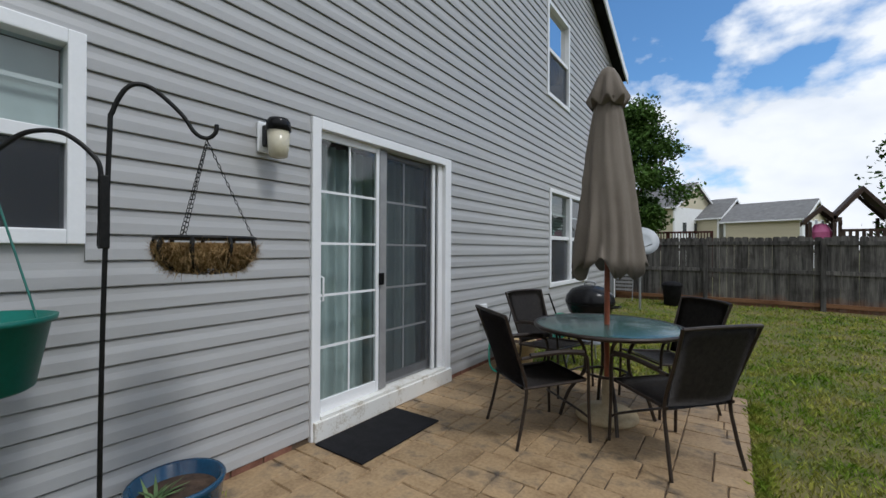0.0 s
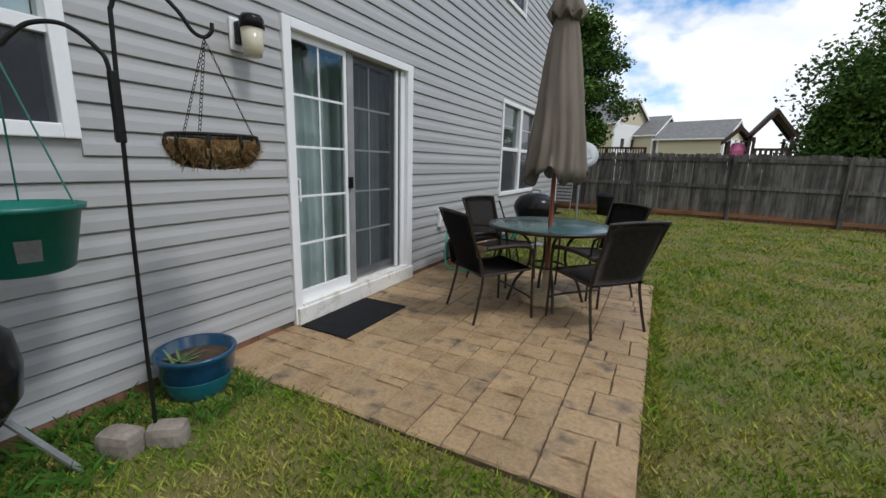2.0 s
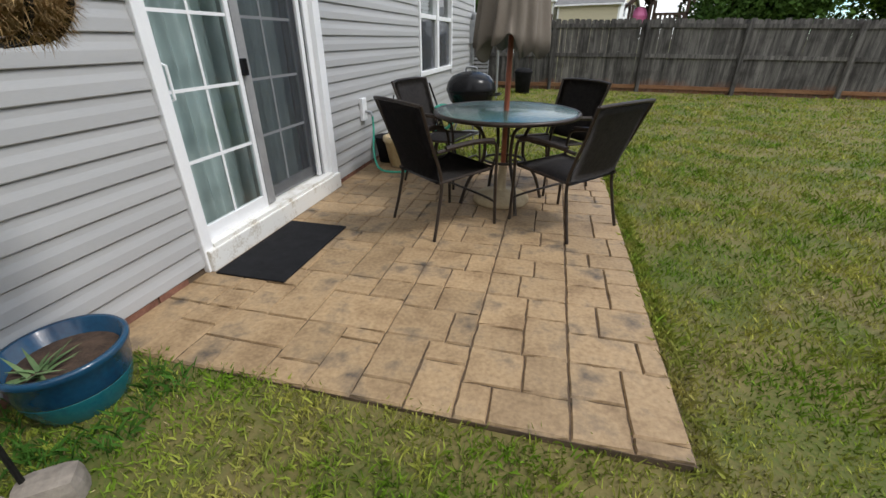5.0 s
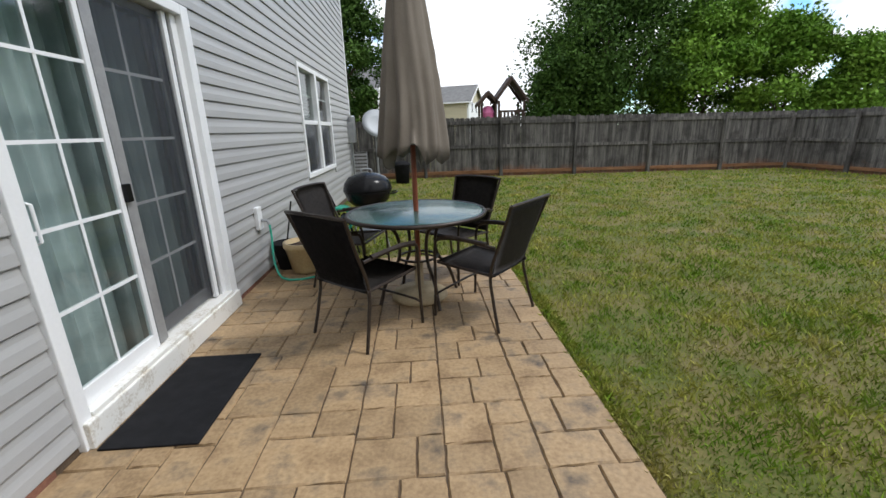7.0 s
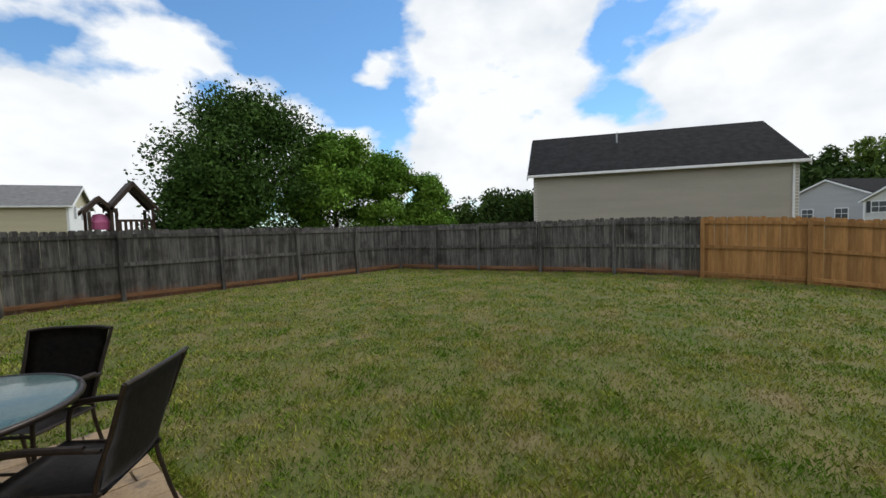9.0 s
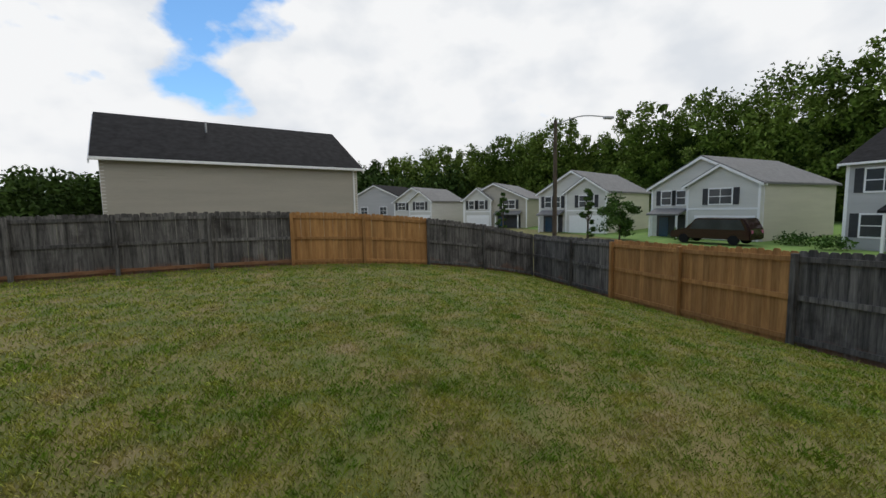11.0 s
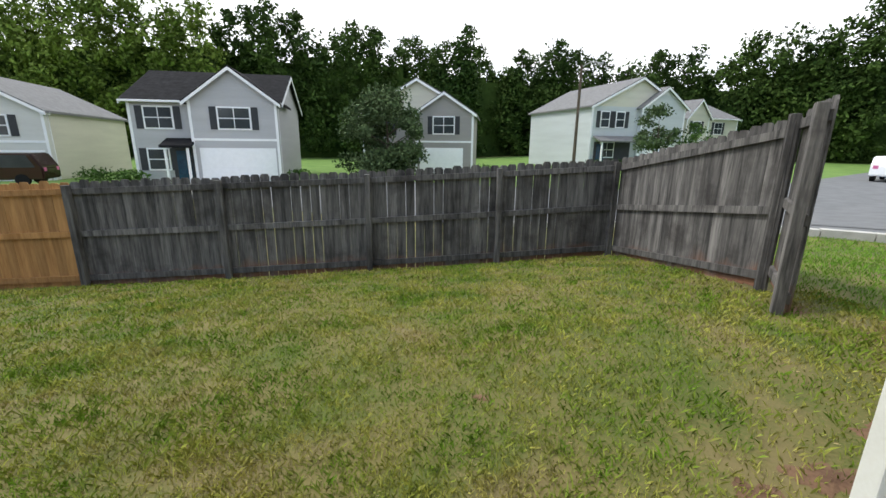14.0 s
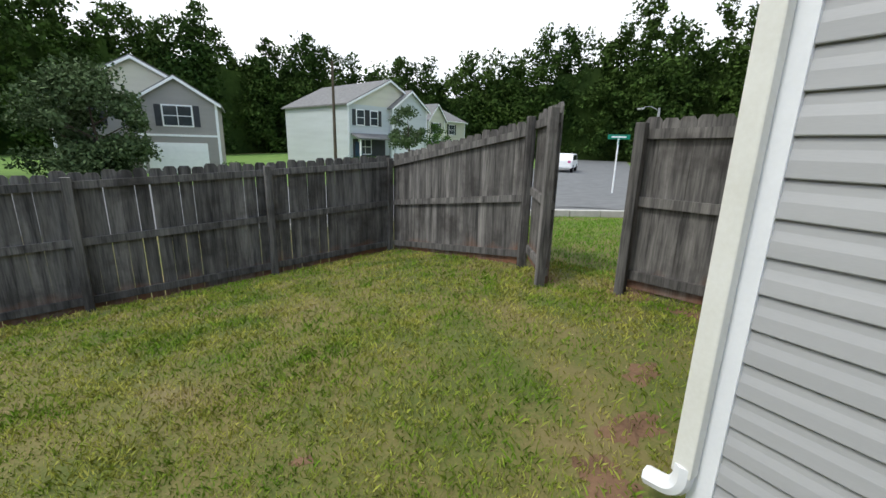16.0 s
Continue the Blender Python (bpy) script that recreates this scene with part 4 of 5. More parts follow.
# kettle grill
gr = thing("kettle_grill", "black enamel kettle grill on a tripod", "grill", pose(1.0, 6.98, 0))
part("bowl", lathe(bmesh.new(), [(0.06, 0.52), (0.17, 0.545), (0.24, 0.61), (0.272, 0.7), (0.278, 0.72)], 40), BLACK, gr, "", True)
part("lid", lathe(bmesh.new(), [(0.282, 0.718), (0.283, 0.735), (0.265, 0.81), (0.21, 0.875), (0.11, 0.915), (0.02, 0.925)], 40), BLACK, gr, "", True)
part("lid_handle", tube(bmesh.new(), curve_points([(-0.06, 0, 0.915), (-0.05, 0, 0.96), (0.05, 0, 0.96), (0.06, 0, 0.915)], 4), 0.01), GALV, gr)
part("side_handle", tube(bmesh.new(), curve_points([(0.25, -0.08, 0.68), (0.33, -0.07, 0.69), (0.33, 0.07, 0.69), (0.25, 0.08, 0.68)], 4), 0.009), IRON, gr)
for k in range(3):
    a = math.radians(90 + 120 * k)
    part("leg", tube(bmesh.new(), [(0.12 * math.cos(a), 0.12 * math.sin(a), 0.55), (0.27 * math.cos(a), 0.27 * math.sin(a), 0.0)], 0.011), GALV, gr)
part("ash_tray", lathe(bmesh.new(), [(0.13, 0.24), (0.14, 0.25), (0.13, 0.255)], 24), GALV, gr)
part("vent", lathe(bmesh.new(), [(0.03, 0.885), (0.03, 0.9)], 16, (0.12, 0.1)), GALV, gr)

# smoker beside the house wall
sm = thing("barrel_smoker", "black round smoker on grey tube legs with a wheel", "smoker", pose(0.3, 1.92, -0.04))
part("barrel", lathe(bmesh.new(), [(0.03, 0.3), (0.14, 0.33), (0.2, 0.42), (0.215, 0.54), (0.2, 0.66), (0.12, 0.75), (0.03, 0.77)], 36), BLACK, sm, "", True)
for k in range(3):
    a = math.radians(65 + 120 * k)
    part("leg", tube(bmesh.new(), [(0.12 * math.cos(a), 0.12 * math.sin(a), 0.36), (0.34 * math.cos(a), 0.34 * math.sin(a), 0.0)], 0.014), GALV, sm)
wh = bmesh.new()
tube(wh, [(0.09 * math.cos(a), 0, 0.09 + 0.09 * math.sin(a)) for a in (2 * math.pi * k / 24 for k in range(25))], 0.014, 8)
for v in wh.verts:
    v.co += Vector((0.13, 0.02, 0))
part("wheel", wh, RUBBER, sm)

# shepherd's hook with two baskets
hk = thing("shepherd_hook", "black iron double shepherd's hook planted beside the patio", "garden hook")
part("pole", tube(bmesh.new(), curve_points([(0.5, 2.475, -0.05), (0.505, 2.48, 0.9), (0.515, 2.495, 1.72), (0.52, 2.503, 1.84), (0.545, 2.545, 1.94), (0.565, 2.61, 1.95), (0.6, 2.7, 1.87), (0.62, 2.745, 1.8), (0.635, 2.785, 1.785), (0.65, 2.81, 1.81), (0.652, 2.815, 1.845)], 6), 0.0085, 10), IRON, hk)
part("lower_arm", tube(bmesh.new(), curve_points([(0.5, 2.472, 1.34), (0.502, 2.475, 1.6), (0.48, 2.45, 1.68), (0.435, 2.38, 1.745), (0.39, 2.3, 1.735), (0.36, 2.245, 1.68), (0.345, 2.22, 1.645), (0.335, 2.2, 1.66), (0.33, 2.195, 1.69)], 6), 0.0085, 10), IRON, hk)
part("clamp", boxed((0.494, 2.466, 1.33), (0.523, 2.498, 1.6), 0.005), IRON, hk)
HX, HY, HZ = 0.64, 2.785, 1.375
bs = thing("hanging_basket", "black wire hanging basket with a dry coconut-fibre liner", "hanging basket", None, "hanging baskets")
part("rim", tube(bmesh.new(), [(HX + 0.178 * math.cos(a), HY + 0.178 * math.sin(a), HZ) for a in (2 * math.pi * k / 36 for k in range(37))], 0.008), IRON, bs)
for k in range(9):
    a = 2 * math.pi * k / 9
    part("rib", tube(bmesh.new(), curve_points([(HX + r * math.cos(a), HY + r * math.sin(a), HZ + z) for r, z in ((0.178, 0.0), (0.185, -0.05), (0.135, -0.12), (0.03, -0.14))], 4), 0.009, 6), IRON, bs)
part("liner", lathe(bmesh.new(), [(0.02, HZ - 0.125), (0.11, HZ - 0.11), (0.155, HZ - 0.06), (0.165, HZ - 0.02), (0.14, HZ - 0.025), (0.1, HZ - 0.08), (0.02, HZ - 0.09)], 40, (HX, HY), lambda a, k: 1 + 0.05 * math.sin(7 * a + k)), COIR, bs, "frayed brown coconut liner")
g = np.random.default_rng(3)
fv, ff = [], []
for i in range(7000):
    a, q = g.uniform(0, 6.28), g.uniform(0, 1)
    r, zz = 0.182 - 0.06 * q * q, HZ - 0.03 - 0.1 * q
    p = Vector((HX + r * math.cos(a), HY + r * math.sin(a), zz))
    d = Vector((math.cos(a) * 0.6 + g.normal(0, 0.8), math.sin(a) * 0.6 + g.normal(0, 0.8), g.normal(0, 0.7))).normalized() * g.uniform(0.02, 0.06)
    e = d.cross(Vector((0, 0, 1))).normalized() * 0.0015
    k = len(fv)
    fv += [tuple(p - e), tuple(p + e), tuple(p + d)]
    ff.append((k, k + 1, k + 2))
fz = soup("frayed_coir", fv, ff, COIR, bs)
fz["kind"] = "stuff"
for k in range(3):
    a = math.radians(70 + 120 * k)
    ch = bmesh.new()
    p, q = Vector((HX + 0.175 * math.cos(a), HY + 0.175 * math.sin(a), HZ)), Vector((0.635, 2.785, 1.775))
    n = 22
    for i in range(n):
        c, t = p.lerp(q, (i + 0.5) / n), (q - p).normalized()
        s1 = t.cross(Vector((0, 0, 1)) if i % 2 else Vector((1, 0, 0.3))).normalized()
        L = (q - p).length / n * 0.62
        pts = [c + t * L * math.cos(w) + s1 * 0.0055 * math.sin(w) for w in (2 * math.pi * m / 8 for m in range(9))]
        tube(ch, pts, 0.0016, 4, False)
    part("chain", ch, IRON, bs)
GX, GY, GZ = 0.335, 2.19, 1.09
gp = thing("hanging_pot", "dark green plastic hanging pot with thin green strings", "hanging pot", None, "hanging baskets")
part("pot", lathe(bmesh.new(), [(0.13, GZ - 0.25), (0.145, GZ - 0.24), (0.185, GZ - 0.02), (0.2, GZ - 0.015), (0.205, GZ + 0.005), (0.19, GZ + 0.005), (0.175, GZ - 0.03), (0.02, GZ - 0.05)], 40, (GX, GY)), GREENPOT, gp, "", True)
lbl = bmesh.new()
cells = [[lbl.verts.new((GX + (0.1455 + 0.04 * (z + 0.24) / 0.22 + 0.004) * math.cos(a), GY + (0.1455 + 0.04 * (z + 0.24) / 0.22 + 0.004) * math.sin(a), GZ + z)) for a in (-0.42 + 0.07 * i for i in range(7))] for z in (-0.19, -0.15, -0.11)]
for lo, hi in zip(cells, cells[1:]):
    for i in range(6):
        lbl.faces.new((lo[i], lo[i + 1], hi[i + 1], hi[i]))
bmesh.ops.solidify(lbl, geom=lbl.faces[:], thickness=0.002)
part("sticker", lbl, GALV, gp, "torn grey sticker")
for k in range(3):
    a = math.radians(40 + 120 * k)
    part("string", tube(bmesh.new(), [(GX + 0.19 * math.cos(a), GY + 0.19 * math.sin(a), GZ), (0.335, 2.2, 1.65)], 0.0035, 6), GREENPOT, gp)

# blue pot with a spiky plant, blocks at the hook's foot
PX, PY = 0.245, 2.84
bp = thing("blue_planter", "blue and teal glazed ceramic planter with soil", "planter", pose(PX, PY, -0.05))
POT_SCALE = 0.95
part("pot", lathe(bmesh.new(), [(r * POT_SCALE, z) for r, z in ((0.125, 0.0), (0.14, 0.012), (0.165, 0.06), (0.183, 0.11), (0.1915, 0.145), (0.1925, 0.15), (0.1, 0.151))], 40), TEALPOT, bp, "teal lower glaze", True)
part("rim", lathe(bmesh.new(), [(r * POT_SCALE, z) for r, z in ((0.1, 0.149), (0.1925, 0.15), (0.194, 0.156), (0.202, 0.2), (0.207, 0.25), (0.216, 0.262), (0.219, 0.28), (0.212, 0.29), (0.195, 0.286), (0.186, 0.22), (0.02, 0.21))], 40), BLUEPOT, bp, "dark blue glazed rim", True)
part("soil", lathe(bmesh.new(), [(0.172, 0.2), (0.17, 0.225), (0.09, 0.236), (0.02, 0.228)], 30), SOIL, bp)
lv = bmesh.new()
lr = random.Random(2)
for i in range(26):
    a, L, up = lr.uniform(0, 6.28), lr.uniform(0.08, 0.17), lr.uniform(0.2, 1.1)
    o = Vector((-0.03 + lr.uniform(-0.03, 0.03), -0.1 + lr.uniform(-0.03, 0.03), 0.22))
    d = Vector((math.cos(a), math.sin(a), up)).normalized()
    w = d.cross(Vector((0, 0, 1))).normalized() * 0.009
    m1, tip = o + d * L * 0.5, o + d * L + Vector((0, 0, -0.015))
    v = [lv.verts.new(q) for q in (o - w, o + w, m1 + w * 0.8, m1 - w * 0.8, tip)]
    lv.faces.new(v[:4])
    lv.faces.new((v[3], v[2], v[4]))
part("spiky_plant", lv, AGAVE, bp, "pale green spiky succulent")
for (x, y, a), (w, d, h) in zip(((0.44, 2.36, 20), (0.55, 2.5, 38)), ((0.18, 0.12, 0.15), (0.17, 0.11, 0.14))):
    bk = thing("concrete_block", "worn tan concrete block at the foot of the hook", "block", pose(x, y, -0.06, 0, 0, a), "blocks at the hook")
    part("block", boxed((-w / 2, -d / 2, 0), (w / 2, d / 2, h), 0.042), BLOCK, bk)

# yellow pot, black bin, hose
yp = thing("yellow_planter", "cream yellow ceramic planter by the outlet", "planter", pose(0.4, 6.28, 0))
part("pot", lathe(bmesh.new(), [(0.13, 0.0), (0.15, 0.03), (0.195, 0.26), (0.212, 0.275), (0.212, 0.32), (0.19, 0.325), (0.175, 0.27), (0.02, 0.25)], 36), CLAY, yp, "", True)
part("soil", lathe(bmesh.new(), [(0.176, 0.26), (0.16, 0.28), (0.02, 0.285)], 24), SOIL, yp)
bb = thing("black_pot", "black plastic nursery pot against the wall", "planter", pose(0.17, 6.42, 0))
part("pot", lathe(bmesh.new(), [(0.1, 0.0), (0.14, 0.27), (0.15, 0.28), (0.14, 0.285), (0.12, 0.2), (0.02, 0.18)], 28), RUBBER, bb, "", True)
part("stick", tube(bmesh.new(), [(-0.03, 0, 0.1), (0.12, -0.05, 0.72)], 0.008), IRON, bb)
hs = thing("garden_hose", "bright green garden hose running from the outlet tap", "hose")
part("hose", tube(bmesh.new(), curve_points([(0.12, 6.16, 0.53), (0.13, 6.14, 0.4), (0.15, 6.06, 0.2), (0.22, 5.98, 0.05), (0.35, 5.97, 0.012), (0.55, 6.05, 0.012), (0.72, 6.3, 0.012), (0.7, 6.5, 0.012)], 8), 0.011, 8), HOSE, hs)
rl = thing("hose_reel", "green hose wound on a small black reel cart", "hose reel", pose(0.72, 6.72, 0))
cl = bmesh.new()
for k in range(7):
    y = -0.1 + k * 0.03
    tube(cl, [(0.13 * math.cos(a), y, 0.45 + 0.13 * math.sin(a)) for a in (2 * math.pi * i / 24 for i in range(25))], 0.014, 6)
part("hose_coil", cl, HOSE, rl)
for sy in (-0.14, 0.14):
    part("side_frame", tube(bmesh.new(), curve_points([(-0.14, sy, 0.0), (0, sy, 0.48), (0.14, sy, 0.0)], 6), 0.013), IRON, rl)
part("push_handle", tube(bmesh.new(), [(-0.05, -0.14, 0.46), (-0.18, -0.14, 0.8), (-0.18, 0.14, 0.8), (-0.05, 0.14, 0.46)], 0.011), IRON, rl)
part("axle", tube(bmesh.new(), [(0, -0.15, 0.45), (0, 0.15, 0.45)], 0.02), IRON, rl)

# dish and clutter in the far corner
di = thing("satellite_dish", "grey satellite dish on a steel pole by the fence", "satellite dish", pose(0.62, 12.4, -0.03))
part("pole", tube(bmesh.new(), [(0, 0, -0.1), (0, 0, 1.45)], 0.025), GALV, di)
ds_ = lathe(bmesh.new(), [(0.02, 0.0), (0.19, 0.02), (0.35, 0.075), (0.357, 0.082), (0.19, 0.03), (0.02, 0.012)], 36)
dp = part("dish", ds_, DISH, di, "pale blue-grey dish", True)
dp.matrix_basis = pose(0.04, -0.08, 1.56, 62, 0, 20)
part("feed_arm", tube(bmesh.new(), [(0.02, -0.06, 1.42), (0.3, -0.36, 1.52)], 0.012), GALV, di)
bn = thing("trash_bin", "black plastic bin standing at the fence", "bin", pose(1.15, 13.5, -0.04))
part("body", lathe(bmesh.new(), [(0.17, 0.0), (0.21, 0.5), (0.22, 0.52)], 24), RUBBER, bn, "", True)
part("lid", lathe(bmesh.new(), [(0.23, 0.515), (0.23, 0.55), (0.16, 0.62), (0.02, 0.64)], 24), RUBBER, bn, "", True)
fc = thing("folded_chair", "folded grey lawn chair leaning on the fence", "chair", pose(-0.1, 14.0, -0.04, -12, 0, 0))
part("frame", tube(bmesh.new(), [(-0.25, 0, 0), (-0.25, 0, 0.9), (0.25, 0, 0.9), (0.25, 0, 0)], 0.012), GALV, fc)
for k in range(6):
    part("strap", boxed((-0.24, -0.005, 0.3 + 0.1 * k), (0.24, 0.005, 0.36 + 0.1 * k)), GREYMETAL, fc)

# ---------------------------------------------------------------- neighbouring houses
def far_house(name, L, R, depth, eave, rise, wall_mat, roof_mat, style="front", base=None, wing=None, windows=(), garage=None, porch=None, label="", shutters=True, side_windows=(), side=None, gable_mat=None, wing_mat=None):
    """A two-storey house; L and R are the ends of its front, style the way its main gable faces."""
    dx, dy = R[0] - L[0], R[1] - L[1]
    w = math.hypot(dx, dy)
    z = base if base is not None else float(level(np.array(L[0]), np.array(L[1])))
    h = thing(name, label, "house", pose(L[0], L[1], z - 0.05, 0, 0, math.degrees(math.atan2(dy, dx))), "houses round the yard")
    part("wall", boxed((0, 0, -0.4), (w, depth, eave)), wall_mat, h)
    if side:
        part("side_siding", boxed((w, 0.0, -0.3), (w + 0.03, depth, eave - 0.05)), side, h)
    ov = 0.3
    rf = bmesh.new()
    if style == "front":
        part("gable", prism(bmesh.new(), [(0, eave), (w, eave), (w / 2, eave + rise)], "y", 0.0, depth), gable_mat or wall_mat, h)
        s = rise / (w / 2)
        for a, b in ((-ov, w / 2), (w + ov, w / 2)):
            prism(rf, [(a, eave - s * ov), (b, eave + rise), (b, eave + rise + 0.16), (a, eave - s * ov + 0.16)], "y", -ov, depth + ov)
        for a, b in ((-ov, w / 2), (w + ov, w / 2)):
            tr = bmesh.new()
            prism(tr, [(a, eave - s * ov - 0.14), (b, eave + rise - 0.14), (b, eave + rise + 0.06), (a, eave - s * ov + 0.06)], "y", -ov - 0.05, -ov)
            part("rake_trim", tr, WHITE, h)
    else:
        part("gable", prism(bmesh.new(), [(0, eave), (depth, eave), (depth / 2, eave + rise)], "x", 0.0, w), wall_mat, h)
        s = rise / (depth / 2)
        for a, b in ((-ov, depth / 2), (depth + ov, depth / 2)):
            prism(rf, [(a, eave - s * ov), (b, eave + rise), (b, eave + rise + 0.16), (a, eave - s * ov + 0.16)], "x", -ov, w + ov)
        for x in (-ov - 0.05, w + ov):
            for a, b in ((-ov, depth / 2), (depth + ov, depth / 2)):
                tr = bmesh.new()
                prism(tr, [(a, eave - s * ov - 0.14), (b, eave + rise - 0.14), (b, eave + rise + 0.06), (a, eave - s * ov + 0.06)], "x", x, x + 0.05)
                part("rake_trim", tr, WHITE, h)
        part("gutter", boxed((-ov, -ov - 0.12, eave - s * ov), (w + ov, -ov, eave - s * ov + 0.13), 0.02), WHITE, h)
    part("roof", rf, roof_mat, h)
    if wing:
        a, b, out, top, rz = wing
        part("wing", boxed((a, -out, -0.4), (b, 0.02, top)), wing_mat or wall_mat, h)
        m = (a + b) / 2
        part("wing_gable", prism(bmesh.new(), [(a, top), (b, top), (m, top + rz)], "y", -out, 3.0), wing_mat or wall_mat, h)
        wf, wt = bmesh.new(), bmesh.new()
        s = rz / (m - a)
        for p, q in ((a - ov, m), (b + ov, m)):
            prism(wf, [(p, top - s * ov), (q, top + rz), (q, top + rz + 0.15), (p, top - s * ov + 0.15)], "y", -out - ov, 3.5)
            prism(wt, [(p, top - s * ov - 0.14), (q, top + rz - 0.14), (q, top + rz + 0.06), (p, top - s * ov + 0.06)], "y", -out - ov - 0.05, -out - ov)
        part("wing_roof", wf, roof_mat, h)
        part("wing_trim", wt, WHITE, h)
        part("band", boxed((a, -out - 0.03, 2.75), (b, -out, 2.9)), WHITE, h)
        part("corner_trim", boxed((b - 0.14, -out - 0.025, 0), (b + 0.02, -out, top)), WHITE, h)
        part("corner_trim", boxed((a - 0.02, -out - 0.025, 0), (a + 0.14, -out, top)), WHITE, h)
    part("corner_trim", boxed((-0.02, -0.025, 0), (0.14, 0, eave)), WHITE, h)
    part("corner_trim", boxed((w - 0.14, -0.025, 0), (w + 0.02, 0, eave)), WHITE, h)

    def front_y(x):
        return -wing[2] if wing and wing[0] <= x <= wing[1] else 0.0
    for x, zz, ww, hh in windows:
        y = front_y(x + ww / 2)
        wd = part("window", boxed((x - 0.07, y - 0.05, zz - 0.07), (x + ww + 0.07, y - 0.002, zz + hh + 0.07)), WHITE, h)
        n = 2 if ww > 1.2 else 1
        for k in range(n):
            for j in range(2):
                part("pane", boxed((x + k * ww / n + 0.03, y - 0.065, zz + j * hh / 2 + 0.03), (x + (k + 1) * ww / n - 0.03, y - 0.051, zz + (j + 1) * hh / 2 - 0.03)), PANE, wd)
        if shutters:
            for sx in (x - 0.5, x + ww + 0.1):
                part("shutter", boxed((sx, y - 0.05, zz - 0.05), (sx + 0.4, y - 0.002, zz + hh + 0.05)), SHUTTER_SHADE, h)
    for x, y0, zz, ww, hh in side_windows:
        part("side_window", boxed((x - 0.002, y0, zz), (x + 0.05, y0 + ww, zz + hh)), WHITE, h)
        part("side_pane", boxed((x + 0.051, y0 + 0.08, zz + 0.08), (x + 0.06, y0 + ww - 0.08, zz + hh - 0.08)), PANE, h)
    if garage:
        a, b = garage
        y = front_y((a + b) / 2)
        g_ = part("garage_frame", boxed((a - 0.12, y - 0.04, 0), (b + 0.12, y - 0.002, 2.3)), WHITE, h)
        for k in range(4):
            part("garage_panel", boxed((a, y - 0.065, 0.03 + k * 0.53), (b, y - 0.041, 0.53 + k * 0.53), 0.008), WHITE, g_)
    if porch:
        a, b = porch
        # flat dark panel on the wall, painted shade under the porch roof
        part("porch_shade_panel", boxed((a, -0.03, 0.05), (b, -0.004, 2.35)), SHUTTER_SHADE, h)
        part("porch_roof", prism(bmesh.new(), [(-1.3, 2.45), (0.0, 2.9), (0.0, 2.75), (-1.3, 2.3)], "x", a - 0.2, b + 0.2), roof_mat, h)
        for x in (a, b - 0.12):
            part("porch_post", boxed((x, -1.2, 0), (x + 0.13, -1.07, 2.35)), WHITE, h)
        part("porch_door", boxed((a + 0.25, -0.06, 0.05), (a + 1.1, -0.031, 2.1)), BLUEPOT, h)
    return h


LGREY = house_paint("light_grey_siding", (0.42, 0.42, 0.43))
MGREY = house_paint("grey_brown_siding", (0.3, 0.28, 0.265))
PALE = house_paint("white_siding", (0.6, 0.6, 0.57))
CREAMY = house_paint("cream_siding", (0.58, 0.56, 0.46))
PBLUE = house_paint("pale_blue_siding", (0.5, 0.53, 0.54))
TANSIDE = house_paint("tan_siding", (0.43, 0.4, 0.34))
YELLOW = house_paint("pale_yellow_siding", (0.55, 0.5, 0.36))
TWO = "two-storey {} siding house with dark shutters and garage"
far_house("house", (21.3, -25.8), (12.5, -27.5), 9.0, 5.2, 2.2, LGREY, SHINGLE, "side", -1.3, (3.7, 8.96, 0.6, 5.2, 1.95), [(0.9, 3.5, 1.6, 1.3), (5.4, 3.5, 1.9, 1.3), (0.8, 0.9, 1.2, 1.3)], (4.2, 8.6), (2.2, 3.6), TWO.format("light grey"))
far_house("house", (35.6, -23.8), (27.0, -26.5), 11.9, 4.75, 2.3, PALE, GREYSHINGLE, "front", -1.55, (3.6, 9.0, 0.5, 4.75, 1.5), [(1.0, 3.2, 0.9, 1.2), (2.4, 3.2, 0.8, 1.2), (5.4, 3.2, 1.7, 1.2)], (4.4, 8.6), (0.6, 3.2), TWO.format("white"), side=CREAMY)
far_house("house", (47.1, -17.8), (40.4, -22.5), 12.0, 4.8, 2.3, PALE, GREYSHINGLE, "front", -1.6, (3.6, 8.18, 0.5, 4.8, 1.5), [(0.8, 3.2, 0.8, 1.2), (1.9, 3.2, 0.8, 1.2), (5.2, 3.2, 1.6, 1.2)], (4.2, 7.8), (0.6, 3.0), TWO.format("white and cream"), side=CREAMY)
far_house("house", (8.8, -37.4), (-1.1, -36.3), 9.0, 5.2, 2.8, MGREY, GREYSHINGLE, "front", -1.25, (4.9, 9.96, 0.5, 5.2, 1.65), [(6.5, 3.5, 1.8, 1.4), (1.2, 3.4, 1.4, 1.3)], (5.4, 9.0), None, TWO.format("grey-brown"), gable_mat=CREAMY)
far_house("house", (-12.4, -39.3), (-22.3, -42.2), 12.0, 5.6, 2.6, PBLUE, GREYSHINGLE, "front", -0.6, (5.2, 10.3, 0.5, 5.6, 1.8), [(1.0, 3.7, 0.9, 1.4), (2.7, 3.7, 0.9, 1.4), (1.2, 0.9, 1.5, 1.4)], (5.8, 9.8), (0.5, 4.6), TWO.format("pale blue"), gable_mat=CREAMY)
far_house("house", (-26.0, -51.0), (-37.5, -56.0), 11.0, 5.6, 2.4, CREAMY, GREYSHINGLE, "side", None, (2.0, 6.0, 0.6, 5.6, 2.0), [(3.1, 3.7, 1.4, 1.4), (8.0, 3.7, 1.4, 1.4)], (7.0, 11.0), (1.0, 4.0), TWO.format("cream"))
